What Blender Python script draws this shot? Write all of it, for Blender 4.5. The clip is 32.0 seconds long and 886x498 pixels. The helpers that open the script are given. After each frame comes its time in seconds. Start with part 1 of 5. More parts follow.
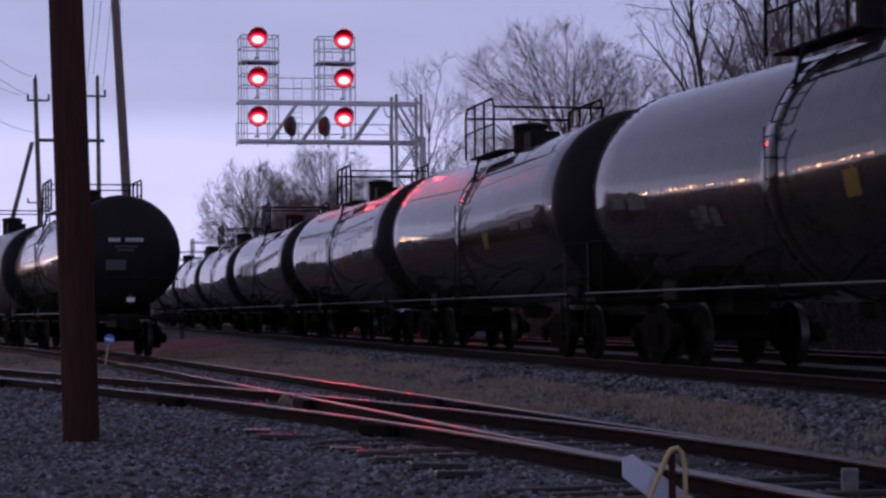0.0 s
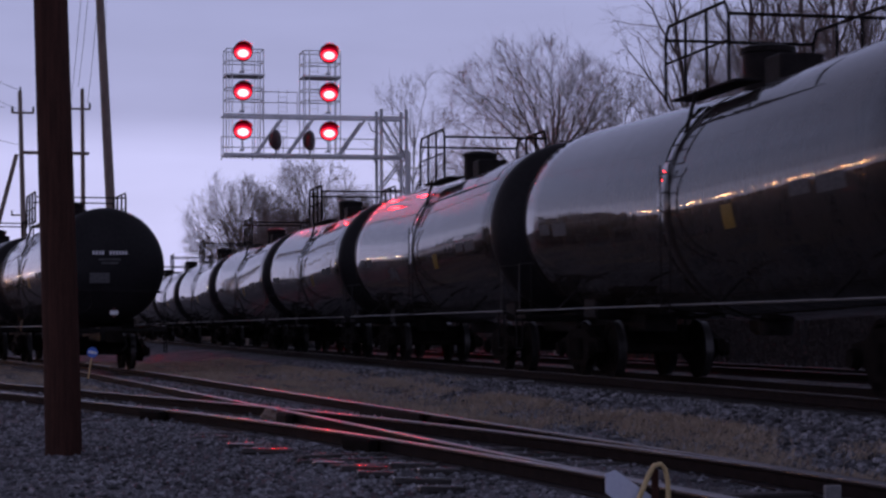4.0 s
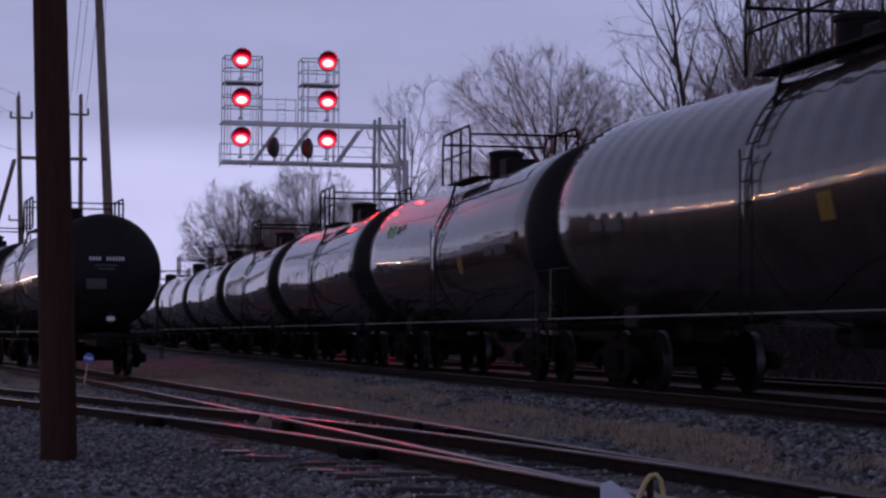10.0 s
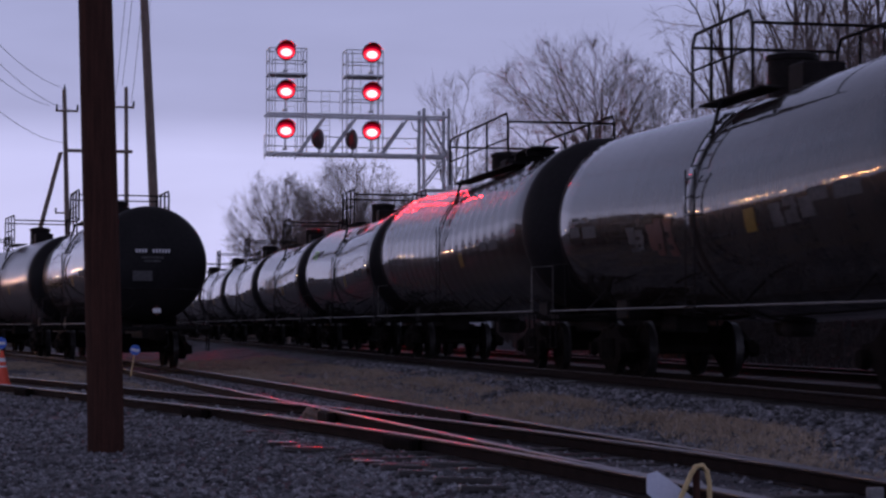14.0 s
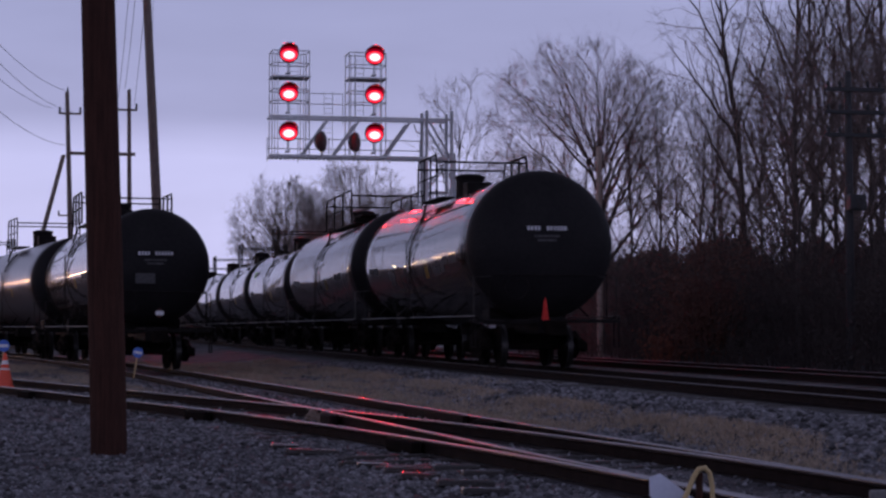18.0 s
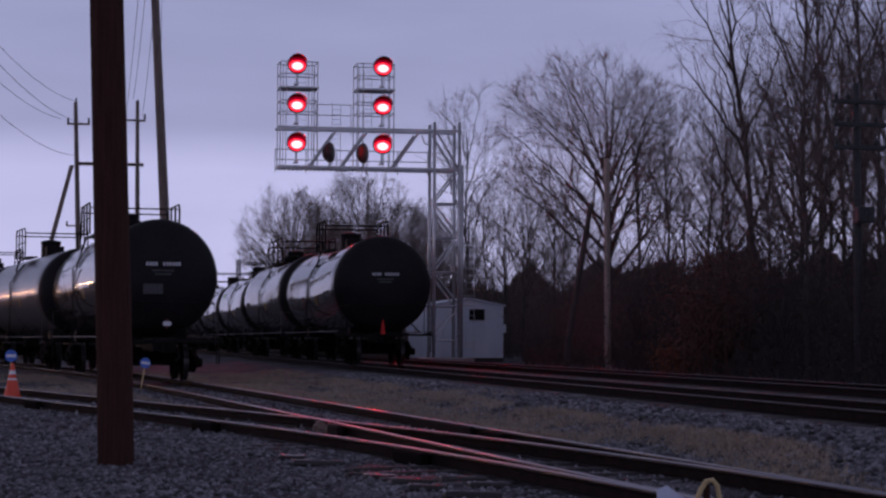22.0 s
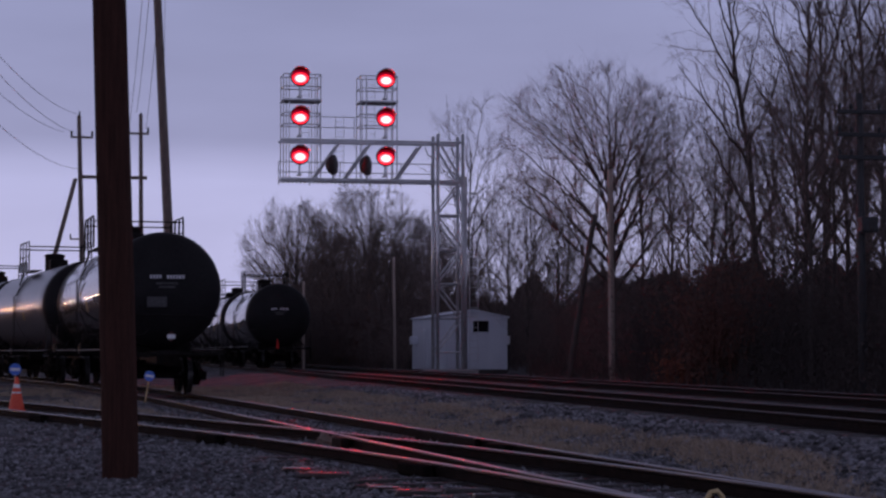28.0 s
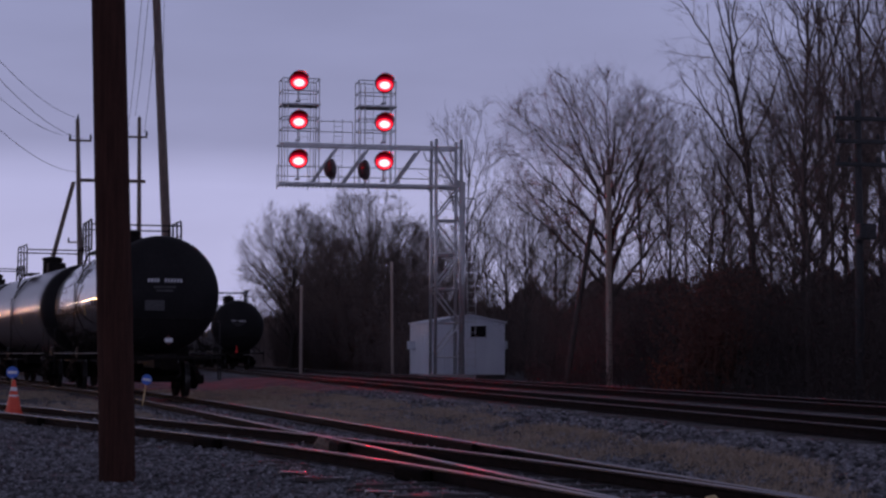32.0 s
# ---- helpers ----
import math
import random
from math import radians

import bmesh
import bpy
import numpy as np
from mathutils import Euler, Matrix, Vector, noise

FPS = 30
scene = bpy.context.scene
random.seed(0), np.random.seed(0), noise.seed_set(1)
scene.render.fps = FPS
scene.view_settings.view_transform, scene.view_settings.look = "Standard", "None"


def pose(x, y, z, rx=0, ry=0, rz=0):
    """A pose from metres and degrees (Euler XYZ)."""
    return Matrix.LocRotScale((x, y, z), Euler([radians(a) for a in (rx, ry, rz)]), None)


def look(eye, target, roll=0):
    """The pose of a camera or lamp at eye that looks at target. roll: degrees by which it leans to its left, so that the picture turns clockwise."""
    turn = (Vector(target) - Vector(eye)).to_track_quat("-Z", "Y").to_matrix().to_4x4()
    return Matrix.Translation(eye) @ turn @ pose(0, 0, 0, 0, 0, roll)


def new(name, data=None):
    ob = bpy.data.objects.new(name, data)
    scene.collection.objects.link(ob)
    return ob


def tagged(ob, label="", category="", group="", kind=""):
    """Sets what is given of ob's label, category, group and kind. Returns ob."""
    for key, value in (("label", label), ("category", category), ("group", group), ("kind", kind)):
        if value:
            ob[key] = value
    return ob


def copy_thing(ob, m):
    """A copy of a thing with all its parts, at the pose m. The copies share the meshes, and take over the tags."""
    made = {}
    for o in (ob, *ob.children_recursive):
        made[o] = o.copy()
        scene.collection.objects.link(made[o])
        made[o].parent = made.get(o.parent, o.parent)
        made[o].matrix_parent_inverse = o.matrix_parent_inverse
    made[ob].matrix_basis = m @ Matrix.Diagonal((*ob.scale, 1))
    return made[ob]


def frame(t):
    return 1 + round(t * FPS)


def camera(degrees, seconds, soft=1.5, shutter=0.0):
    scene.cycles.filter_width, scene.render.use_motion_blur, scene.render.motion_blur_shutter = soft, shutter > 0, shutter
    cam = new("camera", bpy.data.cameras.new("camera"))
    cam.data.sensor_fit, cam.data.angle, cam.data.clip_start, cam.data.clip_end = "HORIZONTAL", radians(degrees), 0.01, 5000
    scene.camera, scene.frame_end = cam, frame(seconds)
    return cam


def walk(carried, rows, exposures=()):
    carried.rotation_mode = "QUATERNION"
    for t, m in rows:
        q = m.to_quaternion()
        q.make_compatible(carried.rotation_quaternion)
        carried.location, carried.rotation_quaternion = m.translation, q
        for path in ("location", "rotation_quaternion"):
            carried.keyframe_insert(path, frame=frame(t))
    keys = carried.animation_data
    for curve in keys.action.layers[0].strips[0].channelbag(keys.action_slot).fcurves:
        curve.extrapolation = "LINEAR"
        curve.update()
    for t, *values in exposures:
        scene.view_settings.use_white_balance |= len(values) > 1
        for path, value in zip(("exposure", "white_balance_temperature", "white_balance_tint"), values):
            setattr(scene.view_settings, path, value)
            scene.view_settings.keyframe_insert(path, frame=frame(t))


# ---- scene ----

EYE = Vector((0.0, 0.0, 1.22))


def aim(turn, rise, lean):
    """The pose of the camera on its tripod: degrees to the right of the main track, up, and lean."""
    a, b = radians(turn), radians(rise)
    way = Vector((math.sin(a) * math.cos(b), math.cos(a) * math.cos(b), math.sin(b)))
    return look(EYE, EYE + way * 50.0, lean)


cam = camera(24.91, 32.0, soft=2.5, shutter=0.5)
walk(cam, [
    (0, aim(11.968, 1.814, -0.51)), (0.5, aim(11.967, 1.794, -0.50)), (1, aim(11.977, 1.834, -0.45)), (1.5, aim(11.967, 1.853, -0.43)), (2, aim(11.977, 1.884, -0.36)),
    (2.5, aim(12.001, 1.923, -0.22)), (3, aim(12.119, 1.971, -0.16)), (3.5, aim(12.290, 2.113, -0.16)), (5.5, aim(12.601, 2.453, -0.34)), (6, aim(12.645, 2.553, -0.29)),
    (6.5, aim(12.823, 2.656, -0.15)), (7, aim(12.909, 2.641, 0.02)), (7.5, aim(12.847, 2.635, 0.11)), (8, aim(12.789, 2.581, 0.15)), (8.5, aim(12.720, 2.562, 0.19)),
    (9, aim(12.633, 2.531, 0.21)), (9.5, aim(12.572, 2.497, 0.23)), (10, aim(12.501, 2.484, 0.28)), (10.5, aim(12.424, 2.463, 0.37)), (11, aim(12.279, 2.396, 0.43)),
    (11.5, aim(12.088, 2.321, 0.41)), (12, aim(11.908, 2.209, 0.34)), (12.5, aim(11.728, 2.106, 0.24)), (13, aim(11.502, 2.117, 0.08)), (13.5, aim(11.342, 2.188, 0.03)),
    (14, aim(11.220, 2.221, 0.11)), (14.5, aim(11.122, 2.234, 0.21)), (16.5, aim(11.128, 2.213, -0.09)), (17, aim(11.124, 2.243, -0.04)), (17.5, aim(11.135, 2.293, 0.00)),
    (18, aim(11.140, 2.292, 0.10)), (18.5, aim(11.104, 2.303, 0.22)), (19, aim(11.049, 2.306, 0.26)), (19.5, aim(11.003, 2.363, 0.27)), (20, aim(10.971, 2.378, 0.36)),
    (20.5, aim(10.941, 2.430, 0.45)), (21, aim(10.930, 2.491, 0.42)), (21.5, aim(10.934, 2.561, 0.31)), (22, aim(10.920, 2.615, 0.27)), (22.5, aim(10.906, 2.733, 0.23)),
    (23, aim(10.873, 2.765, 0.20)), (23.5, aim(10.857, 2.796, 0.30)), (24, aim(10.868, 2.884, 0.43)), (24.5, aim(10.872, 2.895, 0.42)), (25, aim(10.849, 2.903, 0.32)),
    (25.5, aim(10.814, 2.879, 0.18)), (27.5, aim(10.821, 2.955, 0.14)), (28, aim(10.814, 2.951, 0.04)), (28.5, aim(10.814, 2.975, 0.05)), (29, aim(10.849, 2.972, 0.13)),
    (29.5, aim(10.844, 2.946, 0.12)), (30, aim(10.884, 2.948, 0.04)), (30.5, aim(10.842, 2.967, 0.05)), (31, aim(10.817, 2.983, 0.09)), (31.5, aim(10.824, 3.024, 0.17)),
    (32, aim(10.872, 3.091, 0.30)),
], [(0, 0.32), (3, 0.23), (6, 0.05), (10, 0.09), (13, 0.14), (19, 0.05), (23, -0.12), (28, -0.19), (32, -0.25)])


# ---- light: overcast sky at dusk ----
world = bpy.data.worlds.new("dusk")
scene.world = world
world.use_nodes = True
wt = world.node_tree
wt.nodes.clear()


def wnode(kind, **values):
    n = wt.nodes.new(kind)
    for k, v in values.items():
        n.inputs[k].default_value = v
    return n


w_out = wt.nodes.new("ShaderNodeOutputWorld")
w_bg = wnode("ShaderNodeBackground", Strength=1.0)
w_sky = wt.nodes.new("ShaderNodeTexSky")
w_sky.sky_type, w_sky.sun_disc, w_sky.sun_elevation, w_sky.sun_rotation = "NISHITA", False, radians(1.0), radians(-80)
w_dim = wt.nodes.new("ShaderNodeMixRGB")
w_dim.blend_type = "MULTIPLY"
w_dim.inputs[0].default_value = 1.0
w_dim.inputs[2].default_value = (0.03, 0.03, 0.03, 1)
w_co = wt.nodes.new("ShaderNodeTexCoord")
w_sep = wt.nodes.new("ShaderNodeSeparateXYZ")
w_map = wt.nodes.new("ShaderNodeMapping")
w_map.inputs["Scale"].default_value = (2.0, 2.0, 16.0)
w_noise = wnode("ShaderNodeTexNoise", Scale=1.3, Detail=3.0)
w_mad = wt.nodes.new("ShaderNodeMath")
w_mad.operation = "MULTIPLY_ADD"
w_mad.inputs[1].default_value = 0.016
w_ramp = wt.nodes.new("ShaderNodeValToRGB")
ramp = w_ramp.color_ramp
ramp.elements[0].position, ramp.elements[0].color = 0.0, (0.60, 0.60, 0.93, 1)
ramp.elements[1].position, ramp.elements[1].color = 1.0, (0.11, 0.11, 0.175, 1)
for place, tone in ((0.094, (0.50, 0.505, 0.82, 1)), (0.112, (0.337, 0.347, 0.59, 1)), (0.24, (0.290, 0.308, 0.53, 1)), (0.5, (0.165, 0.165, 0.275, 1))):
    el = ramp.elements.new(place)
    el.color = tone
w_add = wt.nodes.new("ShaderNodeMixRGB")
w_add.blend_type = "ADD"
w_add.inputs[0].default_value = 1.0
wt.links.new(w_co.outputs["Generated"], w_sep.inputs[0])
wt.links.new(w_co.outputs["Generated"], w_map.inputs["Vector"])
wt.links.new(w_map.outputs[0], w_noise.inputs["Vector"])
wt.links.new(w_noise.outputs["Fac"], w_mad.inputs[0])
wt.links.new(w_sep.outputs["Z"], w_mad.inputs[2])
wt.links.new(w_mad.outputs[0], w_ramp.inputs[0])
wt.links.new(w_sky.outputs[0], w_dim.inputs[1])
wt.links.new(w_ramp.outputs[0], w_add.inputs[1])
wt.links.new(w_dim.outputs[0], w_add.inputs[2])
w_cloud = wnode("ShaderNodeTexNoise", Scale=3.0, Detail=4.0)
w_cmap = wt.nodes.new("ShaderNodeMapping")
w_cmap.inputs["Scale"].default_value = (2.0, 2.0, 9.0)
w_crange = wt.nodes.new("ShaderNodeMapRange")
w_crange.inputs["To Min"].default_value, w_crange.inputs["To Max"].default_value = 0.84, 1.16
w_tint = wt.nodes.new("ShaderNodeMixRGB")
w_tint.blend_type = "MULTIPLY"
w_tint.inputs[0].default_value = 1.0
wt.links.new(w_co.outputs["Generated"], w_cmap.inputs["Vector"])
wt.links.new(w_cmap.outputs[0], w_cloud.inputs["Vector"])
wt.links.new(w_cloud.outputs["Fac"], w_crange.inputs["Value"])
wt.links.new(w_add.outputs[0], w_tint.inputs[1])
wt.links.new(w_crange.outputs[0], w_tint.inputs[2])
wt.links.new(w_tint.outputs[0], w_bg.inputs["Color"])
wt.links.new(w_bg.outputs[0], w_out.inputs[0])


# ---- materials ----
def material(name, base, second=None, scale=4.0, fine=60.0, rough=0.8, rough2=None, metal=0.0, bump=0.3, stretch=(1, 1, 1), coat=0.0, ramp_at=(0.35, 0.65)):
    """A surface of two tones mixed by noise at two scales, with a fine relief."""
    m = bpy.data.materials.new(name)
    m.use_nodes = True
    t = m.node_tree
    b = t.nodes["Principled BSDF"]
    co, mp = t.nodes.new("ShaderNodeTexCoord"), t.nodes.new("ShaderNodeMapping")
    mp.inputs["Scale"].default_value = stretch
    t.links.new(co.outputs["Object"], mp.inputs["Vector"])
    n1, n2 = t.nodes.new("ShaderNodeTexNoise"), t.nodes.new("ShaderNodeTexNoise")
    n1.inputs["Scale"].default_value, n1.inputs["Detail"].default_value = scale, 4
    n2.inputs["Scale"].default_value, n2.inputs["Detail"].default_value = fine, 3
    for n in (n1, n2):
        t.links.new(mp.outputs[0], n.inputs["Vector"])
    mixf = t.nodes.new("ShaderNodeMath")
    mixf.operation = "MULTIPLY_ADD"
    mixf.inputs[1].default_value = 0.45
    t.links.new(n2.outputs["Fac"], mixf.inputs[0])
    half = t.nodes.new("ShaderNodeMath")
    half.operation = "MULTIPLY"
    half.inputs[1].default_value = 0.55
    t.links.new(n1.outputs["Fac"], half.inputs[0])
    t.links.new(half.outputs[0], mixf.inputs[2])
    cr = t.nodes.new("ShaderNodeValToRGB")
    second = second or tuple(min(1, c * 1.7 + 0.01) for c in base)
    cr.color_ramp.elements[0].position, cr.color_ramp.elements[0].color = ramp_at[0], (*base, 1)
    cr.color_ramp.elements[1].position, cr.color_ramp.elements[1].color = ramp_at[1], (*second, 1)
    t.links.new(mixf.outputs[0], cr.inputs[0])
    t.links.new(cr.outputs[0], b.inputs["Base Color"])
    rr = t.nodes.new("ShaderNodeMapRange")
    rr.inputs["To Min"].default_value, rr.inputs["To Max"].default_value = rough, rough2 if rough2 is not None else min(1, rough + 0.12)
    t.links.new(n1.outputs["Fac"], rr.inputs["Value"])
    t.links.new(rr.outputs[0], b.inputs["Roughness"])
    b.inputs["Metallic"].default_value = metal
    b.inputs["Coat Weight"].default_value = coat
    if bump:
        bp = t.nodes.new("ShaderNodeBump")
        bp.inputs["Strength"].default_value, bp.inputs["Distance"].default_value = bump, 0.02
        t.links.new(n2.outputs["Fac"], bp.inputs["Height"])
        t.links.new(bp.outputs[0], b.inputs["Normal"])
    return m


def tank_paint(name, base, second, coat, rough, swell, ribs=0.0):
    """Black enamel on rolled plate: faint swells round the shell, dust and run-off streaks, ribs where it is a jacket."""
    m = material(name, base, second, 0.8, 9.0, 0.28, 0.42, 0.0, 0.0, (2.2, 2.2, 0.5), coat)
    t = m.node_tree
    b = t.nodes["Principled BSDF"]
    co = t.nodes.new("ShaderNodeTexCoord")
    mp = t.nodes.new("ShaderNodeMapping")
    mp.inputs["Scale"].default_value = (0.25, 1.0, 0.25)
    w = t.nodes.new("ShaderNodeTexNoise")
    w.inputs["Scale"].default_value, w.inputs["Detail"].default_value = 1.6, 1.0
    t.links.new(co.outputs["Object"], mp.inputs["Vector"])
    t.links.new(mp.outputs[0], w.inputs["Vector"])
    bp = t.nodes.new("ShaderNodeBump")
    bp.inputs["Strength"].default_value, bp.inputs["Distance"].default_value = swell, 0.03
    t.links.new(w.outputs["Fac"], bp.inputs["Height"])
    if ribs:
        wave = t.nodes.new("ShaderNodeTexWave")
        wave.bands_direction = "Y"
        wave.inputs["Scale"].default_value, wave.inputs["Distortion"].default_value, wave.inputs["Detail"].default_value = 0.314 / 0.75, 0.5, 0.0
        t.links.new(co.outputs["Object"], wave.inputs["Vector"])
        rib = t.nodes.new("ShaderNodeBump")
        rib.inputs["Strength"].default_value, rib.inputs["Distance"].default_value = ribs, 0.03
        t.links.new(wave.outputs["Fac"], rib.inputs["Height"])
        t.links.new(bp.outputs[0], rib.inputs["Normal"])
        bp = rib
    t.links.new(bp.outputs[0], b.inputs["Normal"])
    t.links.new(bp.outputs[0], b.inputs["Coat Normal"])
    b.inputs["Coat Roughness"].default_value = rough
    b.inputs["Coat IOR"].default_value = 1.5
    b.inputs["Specular IOR Level"].default_value = 0.02
    return m


def lens_light():
    """A lit red lens: white-hot low in the middle, deep red towards the rim."""
    m = bpy.data.materials.new("red_lens")
    m.use_nodes = True
    t = m.node_tree
    t.nodes.clear()
    out, em = t.nodes.new("ShaderNodeOutputMaterial"), t.nodes.new("ShaderNodeEmission")
    co, mp = t.nodes.new("ShaderNodeTexCoord"), t.nodes.new("ShaderNodeMapping")
    mp.inputs["Location"].default_value = (0, 0, 0.24)
    mp.inputs["Scale"].default_value = (1.5, 0.0, 2.2)
    ln = t.nodes.new("ShaderNodeVectorMath")
    ln.operation = "LENGTH"
    cr = t.nodes.new("ShaderNodeValToRGB")
    e = cr.color_ramp
    e.elements[0].position, e.elements[0].color = 0.0, (1.7, 0.004, 0.0045, 1)
    e.elements[1].position, e.elements[1].color = 1.0, (0.00003, 0.0, 0.0, 1)
    for p, c in ((0.12, (1.4, 0.003, 0.0035, 1)), (0.20, (0.9, 0.002, 0.0023, 1)), (0.31, (0.16, 0.0013, 0.0015, 1)), (0.46, (0.0022, 0.00004, 0.0001, 1)), (0.7, (0.00036, 0.0, 0.00002, 1))):
        e.elements.new(p).color = c
    em.inputs["Strength"].default_value = 1000.0
    t.links.new(co.outputs["Object"], mp.inputs["Vector"])
    t.links.new(mp.outputs[0], ln.inputs[0])
    t.links.new(ln.outputs["Value"], cr.inputs[0])
    t.links.new(cr.outputs[0], em.inputs["Color"])
    t.links.new(em.outputs[0], out.inputs["Surface"])
    return m


def glow(name, color, strength):
    m = bpy.data.materials.new(name)
    m.use_nodes = True
    b = m.node_tree.nodes["Principled BSDF"]
    b.inputs["Base Color"].default_value = (*color, 1)
    b.inputs["Emission Color"].default_value = (*color, 1)
    b.inputs["Emission Strength"].default_value = strength
    return m


M_GROUND = material("gravel_ground", (0.044, 0.043, 0.048), (0.195, 0.185, 0.192), 0.9, 26.0, 0.85, 0.95, 0.0, 0.35, ramp_at=(0.40, 0.62))
M_STONE = material("crushed_stone", (0.055, 0.055, 0.061), (0.24, 0.234, 0.247), 30.0, 120.0, 0.6, 0.85, 0.0, 0.5, ramp_at=(0.38, 0.66))
st = M_STONE.node_tree
geo, tone, mul = st.nodes.new("ShaderNodeNewGeometry"), st.nodes.new("ShaderNodeMapRange"), st.nodes.new("ShaderNodeMixRGB")
tone.inputs["To Min"].default_value, tone.inputs["To Max"].default_value = 0.15, 2.1
mul.blend_type = "MULTIPLY"
mul.inputs[0].default_value = 1.0
st.links.new(geo.outputs["Random Per Island"], tone.inputs["Value"])
st.links.new(st.nodes["Color Ramp"].outputs[0], mul.inputs[1])
st.links.new(tone.outputs[0], mul.inputs[2])
st.links.new(mul.outputs[0], st.nodes["Principled BSDF"].inputs["Base Color"])
M_DRY = material("dry_grass", (0.26, 0.195, 0.14), (0.54, 0.43, 0.32), 3.0, 40.0, 0.85)
M_RAIL = material("rusted_rail", (0.010, 0.0075, 0.0075), (0.028, 0.020, 0.018), 6.0, 60.0, 0.6, 0.8, 0.0, 0.3)
M_RAILTOP = material("worn_rail_head", (0.11, 0.092, 0.092), (0.21, 0.185, 0.185), 1.5, 25.0, 0.27, 0.36, 1.0, 0.0)
M_MAINTOP = material("dull_rail_head", (0.06, 0.055, 0.055), (0.14, 0.13, 0.13), 2.0, 40.0, 0.45, 0.6, 0.8, 0.02)
M_TIE = material("creosoted_tie", (0.018, 0.015, 0.014), (0.065, 0.055, 0.050), 5.0, 40.0, 0.40, 0.7, 0.0, 0.5, (1, 8, 8))
M_POLE = material("brown_pole_wood", (0.042, 0.022, 0.018), (0.095, 0.044, 0.033), 5.0, 50.0, 0.7, 0.9, 0.0, 0.7, (6, 6, 0.4))
M_GREYPOLE = material("weathered_pole_wood", (0.11, 0.08, 0.07), (0.26, 0.20, 0.165), 4.0, 40.0, 0.8, 0.95, 0.0, 0.5, (5, 5, 0.4))
M_TANK = tank_paint("black_enamel", (0.011, 0.009, 0.008), (0.032, 0.025, 0.021), 0.72, 0.026, 0.15)
M_JACKET = tank_paint("dusty_black_jacket", (0.014, 0.012, 0.011), (0.042, 0.034, 0.028), 0.64, 0.020, 0.05, 0.12)
M_FADED = tank_paint("weathered_grey_enamel", (0.040, 0.036, 0.036), (0.105, 0.095, 0.092), 0.55, 0.16, 0.12)
M_LADDER = material("worn_ladder_steel", (0.008, 0.007, 0.007), (0.030, 0.026, 0.024), 3.0, 30.0, 0.45, 0.6, 0.2, 0.1)
M_BLACK = material("black_steel", (0.010, 0.009, 0.009), (0.026, 0.022, 0.021), 4.0, 40.0, 0.5, 0.7)
M_HEAD = material("dusty_black_head", (0.007, 0.006, 0.0065), (0.016, 0.014, 0.015), 1.0, 14.0, 0.5, 0.65, 0.0, 0.1)
for dull, gloss in ((M_BLACK, 0.03), (M_RAIL, 0.02), (M_POLE, 0.06), (M_GROUND, 0.02)):
    dull.node_tree.nodes["Principled BSDF"].inputs["Specular IOR Level"].default_value = gloss
M_TREAD = material("wheel_tread", (0.022, 0.020, 0.020), (0.07, 0.065, 0.063), 8.0, 60.0, 0.3, 0.45, 0.6, 0.05)
M_FROG = material("rusty_frog_casting", (0.05, 0.033, 0.024), (0.24, 0.165, 0.12), 14.0, 60.0, 0.6, 0.85, 0.1, 0.9)
M_HEAD.node_tree.nodes["Principled BSDF"].inputs["Specular IOR Level"].default_value = 0.18
M_RUSTY = material("dirty_running_gear", (0.006, 0.005, 0.005), (0.018, 0.014, 0.012), 5.0, 40.0, 0.7, 0.9)
M_RUSTY.node_tree.nodes["Principled BSDF"].inputs["Specular IOR Level"].default_value = 0.01
M_WORN = material("scuffed_steel_edge", (0.05, 0.047, 0.045), (0.17, 0.16, 0.15), 6.0, 60.0, 0.4, 0.6, 0.3)
M_GALV = material("galvanised_steel", (0.46, 0.46, 0.47), (0.66, 0.66, 0.67), 5.0, 60.0, 0.26, 0.42, 0.6, 0.1)
M_SIGBLACK = material("signal_black", (0.012, 0.008, 0.009), (0.035, 0.02, 0.02), 6.0, 50.0, 0.5)
M_WHITE = material("white_lettering", (0.55, 0.54, 0.56), (0.75, 0.74, 0.76), 20.0, 90.0, 0.6, bump=0.0)
M_GREYTEXT = material("faded_lettering", (0.05, 0.05, 0.052), (0.13, 0.125, 0.125), 20.0, 90.0, 0.7, bump=0.0)
M_HUT = material("pale_hut_paint", (0.62, 0.64, 0.70), (0.76, 0.78, 0.83), 1.5, 30.0, 0.55, 0.8, stretch=(1, 1, 0.3))
M_BARK = material("grey_bark", (0.042, 0.033, 0.030), (0.105, 0.083, 0.074), 3.0, 30.0, 0.85, 0.95, stretch=(3, 3, 0.5))
M_BRUSH = material("brown_brush", (0.055, 0.041, 0.039), (0.150, 0.105, 0.092), 0.12, 6.0, 0.9, 0.95, bump=0.0)
M_ORANGE = material("orange_plastic", (0.75, 0.07, 0.03), (0.85, 0.11, 0.05), 6.0, 50.0, 0.45, bump=0.05)
M_REFLECT = material("white_sheeting", (0.70, 0.70, 0.72), (0.8, 0.8, 0.82), 8.0, 60.0, 0.35, bump=0.0)
M_BLUE = material("blue_enamel", (0.05, 0.14, 0.55), (0.08, 0.20, 0.65), 8.0, 50.0, 0.4, bump=0.0)
M_REDFLAG = material("red_fabric", (0.55, 0.02, 0.02), (0.70, 0.04, 0.03), 8.0, 60.0, 0.8)
M_YELLOW = material("worn_yellow_paint", (0.50, 0.36, 0.16), (0.66, 0.50, 0.25), 12.0, 80.0, 0.5)
M_TARGET = material("white_enamel_plate", (0.62, 0.66, 0.80), (0.74, 0.78, 0.90), 6.0, 40.0, 0.35, bump=0.05)
